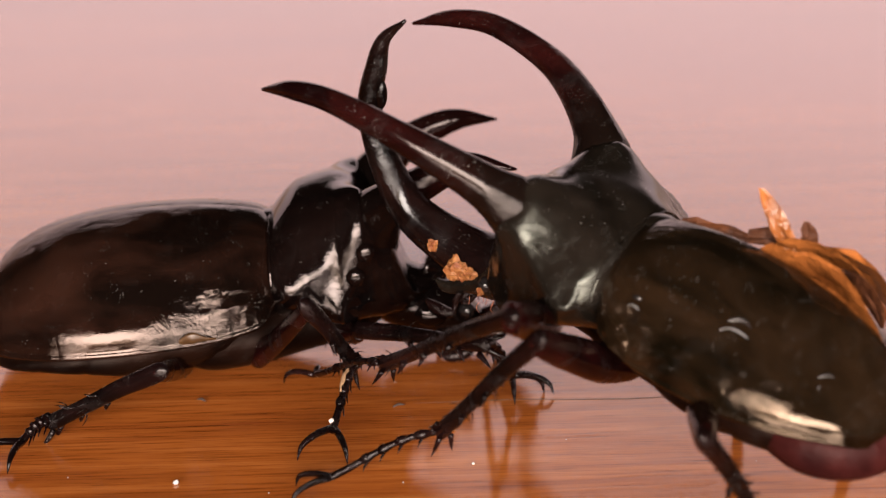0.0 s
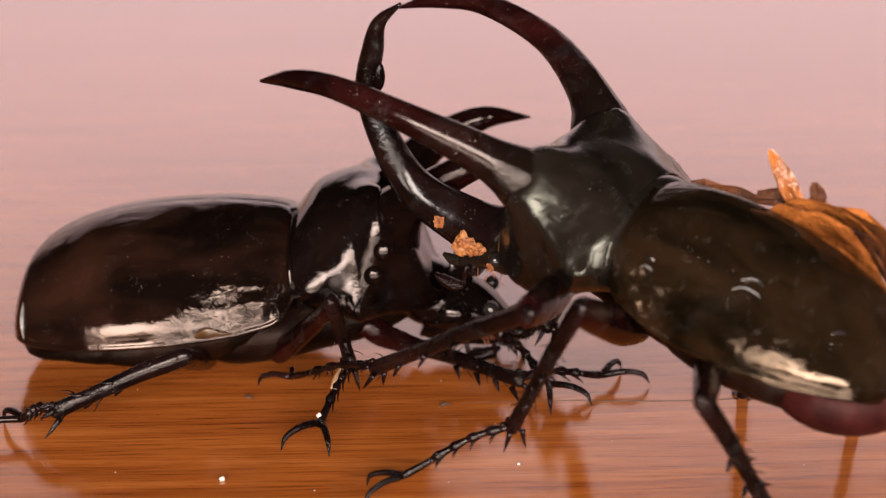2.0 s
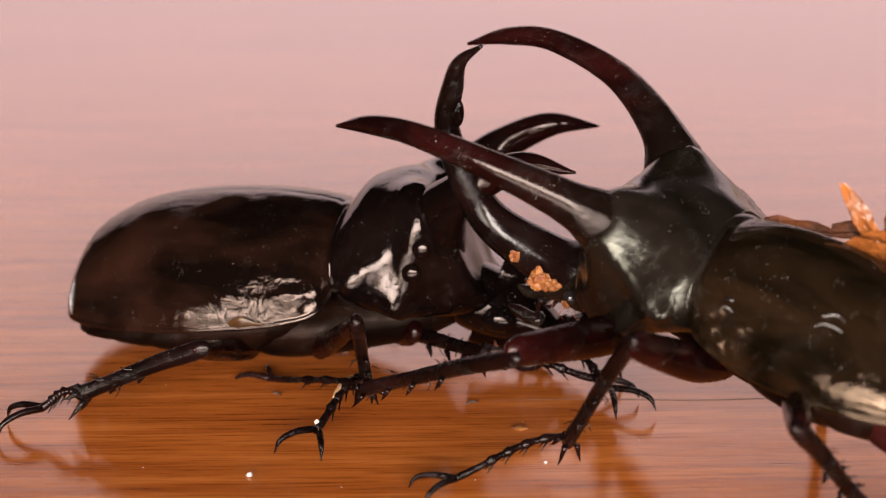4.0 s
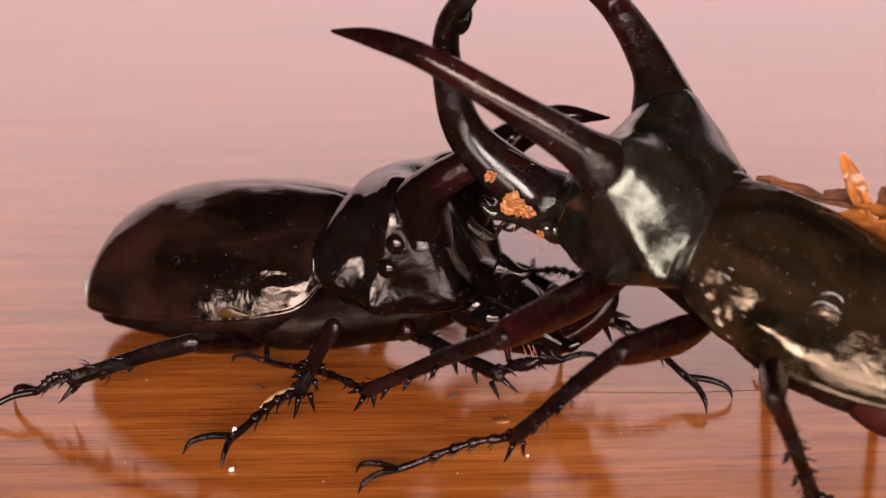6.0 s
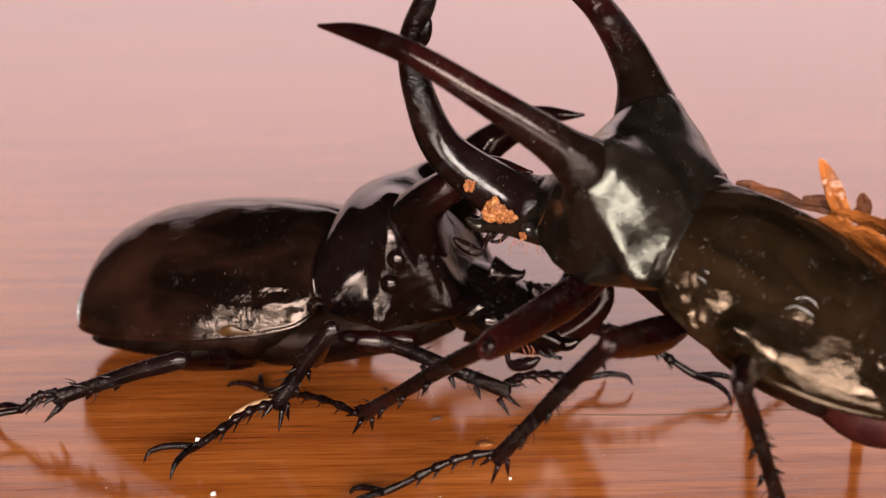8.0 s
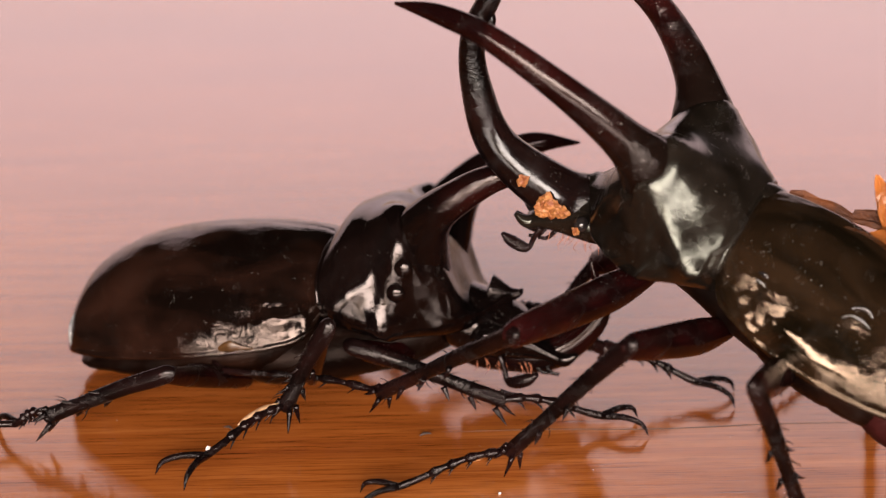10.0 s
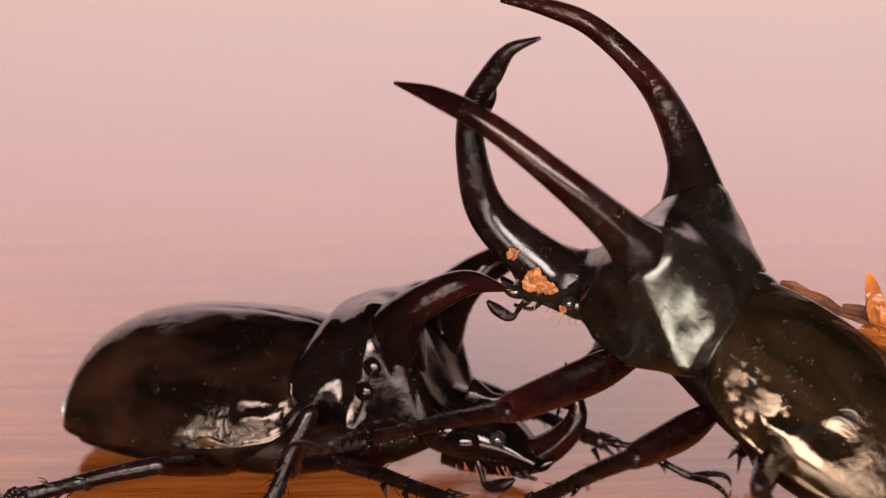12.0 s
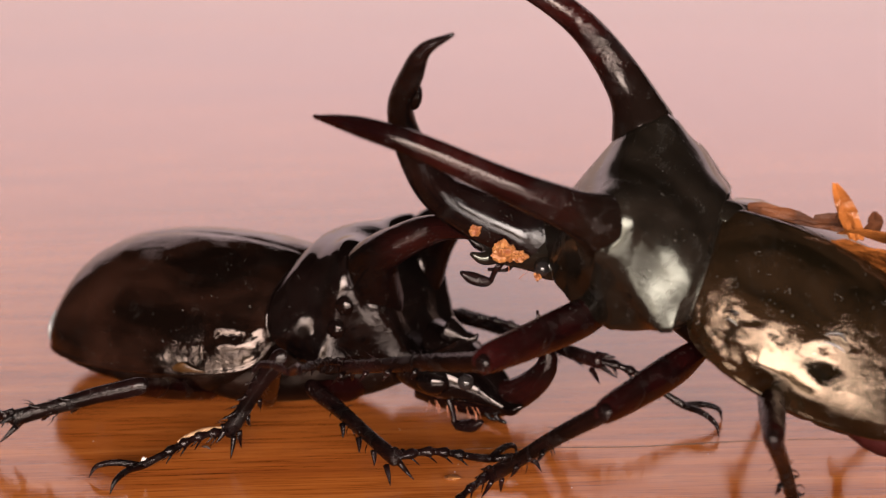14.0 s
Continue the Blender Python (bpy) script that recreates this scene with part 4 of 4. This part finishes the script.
    dark_near_mid = [
        (0, -18.4, -9.8, 17.2, -12.4, -3.8, 6.6, -15.7, -21.1, 1.0),
        (1.5, -21.4, -7.5, 17.3, -19.2, -1.0, 5.5, -23.0, -21.1, 1.0),
        (3, -22.1, -10.8, 16.5, -21.0, -3.5, 5.0, -27.7, -20.0, 1.0),
        (5.5, -24.0, -15.7, 13.5, -25.8, -8.1, 2.4, -30.9, -25.0, 1.0),
        (6.5, -21.1, -14.4, 15.5, -29.3, -12.4, 4.7, -43.4, -24.1, 1.0),
        (9.5, -20.5, -6.2, 15.9, -27.2, -6.7, 4.1, -40.7, -20.7, 1.0),
        (11, -20.1, -7.0, 15.8, -26.0, -7.1, 3.5, -39.5, -20.4, 1.0),
        (12.5, -21.7, -3.7, 16.8, -26.8, -6.8, 4.5, -41.9, -17.1, 1.0),
        (14, -23.8, -5.4, 14.8, -31.2, -3.8, 3.4, -46.7, -14.8, 1.0),
    ]
    dark_near_front = [
        (0, -11.7, 1.3, 9.8, 5.8, -12.7, 13.0, 12.2, 4.4, 1.0),
        (1.5, -8.6, 11.5, 3.1, 8.0, -4.0, 2.8, 23.6, 7.9, 1.0),
        (3, -18.0, 14.7, 3.0, -3.8, -2.5, 6.9, 10.2, 1.8, 1.0),
        (5.5, -17.3, 10.8, 5.3, -2.5, -6.5, 5.0, 7.3, 1.4, 1.0),
        (6.5, -15.2, 11.0, 5.9, 1.9, -3.9, 3.9, 13.0, 14.4, 1.0),
        (9.5, -15.9, 4.5, 11.5, 5.6, 2.9, 4.4, 29.5, 9.6, 1.0),
        (11, -14.1, 2.1, 8.1, 1.3, -14.5, 7.3, 14.0, -20.4, 1.0),
        (12.5, -18.0, 2.9, 6.8, -2.5, -13.6, 8.6, 14.8, -17.5, 1.0),
        (14, -19.5, 2.5, 7.5, -7.1, -16.3, 4.8, 10.9, -7.4, 1.0),
    ]
    dark_far_front = [
        (0, -15.6, 37.9, 10.5, 2.9, 15.2, 5.3, 12.5, -0.5, 1.0),
        (3, -12.4, 35.3, 11.7, 1.6, 10.1, 4.4, 11.4, -7.7, 1.0),
        (6.5, -0.4, 28.5, 10.9, 18.9, 5.9, 9.1, 30.1, -1.7, 1.0),
        (9.5, 0.9, 36.4, 9.4, 20.1, 13.8, 7.4, 41.9, 12.4, 1.0),
        (11, 1.9, 35.6, 8.8, 21.0, 12.9, 6.0, 36.6, 6.6, 1.0),
        (12.5, 1.8, 34.1, 8.2, 21.5, 11.8, 7.2, 39.7, 8.9, 1.0),
        (14, 2.4, 32.1, 8.7, 22.5, 10.2, 9.0, 39.1, 6.5, 1.0),
    ]
    bronze_near_front = [
        (0, 7.4, -47.5, 29.9, -7.7, -20.1, 13.1, -22.7, 9.6, 1.0),
        (1.5, 4.8, -46.1, 32.7, -13.9, -22.3, 14.2, -26.6, 2.3, 1.0),
        (3, 2.7, -40.7, 22.6, -18.0, -15.6, 8.6, -39.0, 4.4, 1.0),
        (5.5, -0.6, -39.6, 22.0, -18.8, -14.7, 4.6, -38.4, 7.9, 1.0),
        (6.5, 0.6, -41.3, 25.5, -17.3, -16.8, 7.2, -36.3, 9.1, 1.0),
        (9.5, 2.9, -34.2, 25.0, -13.5, -9.5, 5.4, -33.2, 14.2, 1.0),
        (11, 4.9, -32.5, 26.6, -9.8, -3.1, 13.4, -16.8, -28.6, 19.5),
        (12.5, 4.4, -33.4, 27.9, -13.2, -6.0, 14.0, -17.3, -31.5, 22.5),
        (14, 3.8, -35.5, 25.8, -14.3, -7.2, 14.6, -19.6, -32.4, 23.2),
    ]
    bronze_far_front = [
        (0, 12.2, 10.7, 16.5, 7.8, 0.3, 12.3, 5.7, 15.8, 1.0),
        (3, 12.9, 14.4, 11.4, 8.4, 3.6, 8.2, 4.6, 12.7, 1.0),
        (6.5, 16.1, 15.4, 19.2, 12.3, 4.3, 16.3, 5.2, 18.6, 13.8),
        (9.5, 17.7, 17.6, 19.8, 11.8, 8.0, 15.3, 5.4, 22.6, 12.8),
        (11, 21.3, 19.7, 17.1, 13.7, 13.2, 10.3, 6.0, 26.5, 5.5),
        (12.5, 21.5, 18.6, 20.0, 13.8, 10.4, 15.6, 3.5, 22.3, 11.9),
        (14, 20.0, 12.7, 15.3, 14.2, 21.0, 8.6, -0.7, 26.2, 11.8),
    ]
    bronze_near_mid = [
        (0, 10.6, -46.9, 26.7, -0.3, -32.7, 9.2, -19.9, -32.4, 1.0),
        (1.5, 8.7, -45.5, 31.2, -0.4, -34.3, 10.7, -17.0, -32.2, 1.0),
        (3, 13.9, -41.3, 25.9, 9.1, -26.8, 6.0, -5.3, -33.4, 1.0),
        (5.5, 13.6, -42.8, 22.0, 2.2, -28.4, 5.0, -18.1, -33.0, 1.0),
        (6.5, 13.8, -43.8, 24.0, 1.7, -30.7, 6.3, -17.8, -31.7, 1.0),
        (9.5, 17.8, -37.7, 28.4, 3.9, -29.9, 9.0, -13.2, -27.2, 1.0),
        (11, 18.2, -35.1, 20.4, 9.0, -17.4, 5.3, -9.6, -23.7, 1.0),
        (12.5, 20.9, -37.7, 24.3, 10.5, -18.4, 12.2, -0.9, -11.4, 1.0),
        (14, 18.4, -36.8, 19.7, 5.8, -21.2, 4.7, -3.8, -34.9, 1.0),
    ]
    bronze_near_hind = [
        (0, 28.3, -59.1, 20.1, 37.5, -49.1, 4.6, 45.8, -46.6, 1.0),
        (1.5, 20.2, -55.2, 24.5, 29.2, -48.8, 7.0, 37.2, -50.0, 1.0),
        (3, 30.0, -53.8, 19.3, 39.8, -43.3, 4.4, 48.2, -40.8, 1.0),
        (5.5, 33.9, -51.5, 18.5, 43.2, -41.0, 3.4, 48.7, -44.0, 1.0),
        (6.5, 27.7, -50.9, 23.3, 32.6, -42.3, 5.1, 39.9, -47.3, 1.0),
        (9.5, 32.1, -45.3, 24.6, 39.7, -39.4, 6.3, 46.3, -41.4, 1.0),
        (11, 33.8, -43.1, 21.6, 41.0, -32.5, 5.4, 50.1, -30.6, 1.0),
        (12.5, 34.8, -43.5, 22.0, 41.6, -30.6, 7.4, 50.3, -25.2, 1.0),
        (14, 37.6, -45.0, 19.7, 43.8, -32.8, 4.3, 52.1, -30.8, 1.0),
    ]
    move_beetle(dark, dark_body, dark_neck, dark_nod, {
        ("near", "hind"): dark_near_hind, ("near", "mid"): dark_near_mid, ("near", "front"): dark_near_front, ("far", "front"): dark_far_front})
    move_beetle(bronze, bronze_body, bronze_neck, bronze_nod, {
        ("near", "hind"): bronze_near_hind, ("near", "mid"): bronze_near_mid, ("near", "front"): bronze_near_front, ("far", "front"): bronze_far_front})


make_table()
make_setting()
dark, bronze = make_things()
make_litter()
motions()
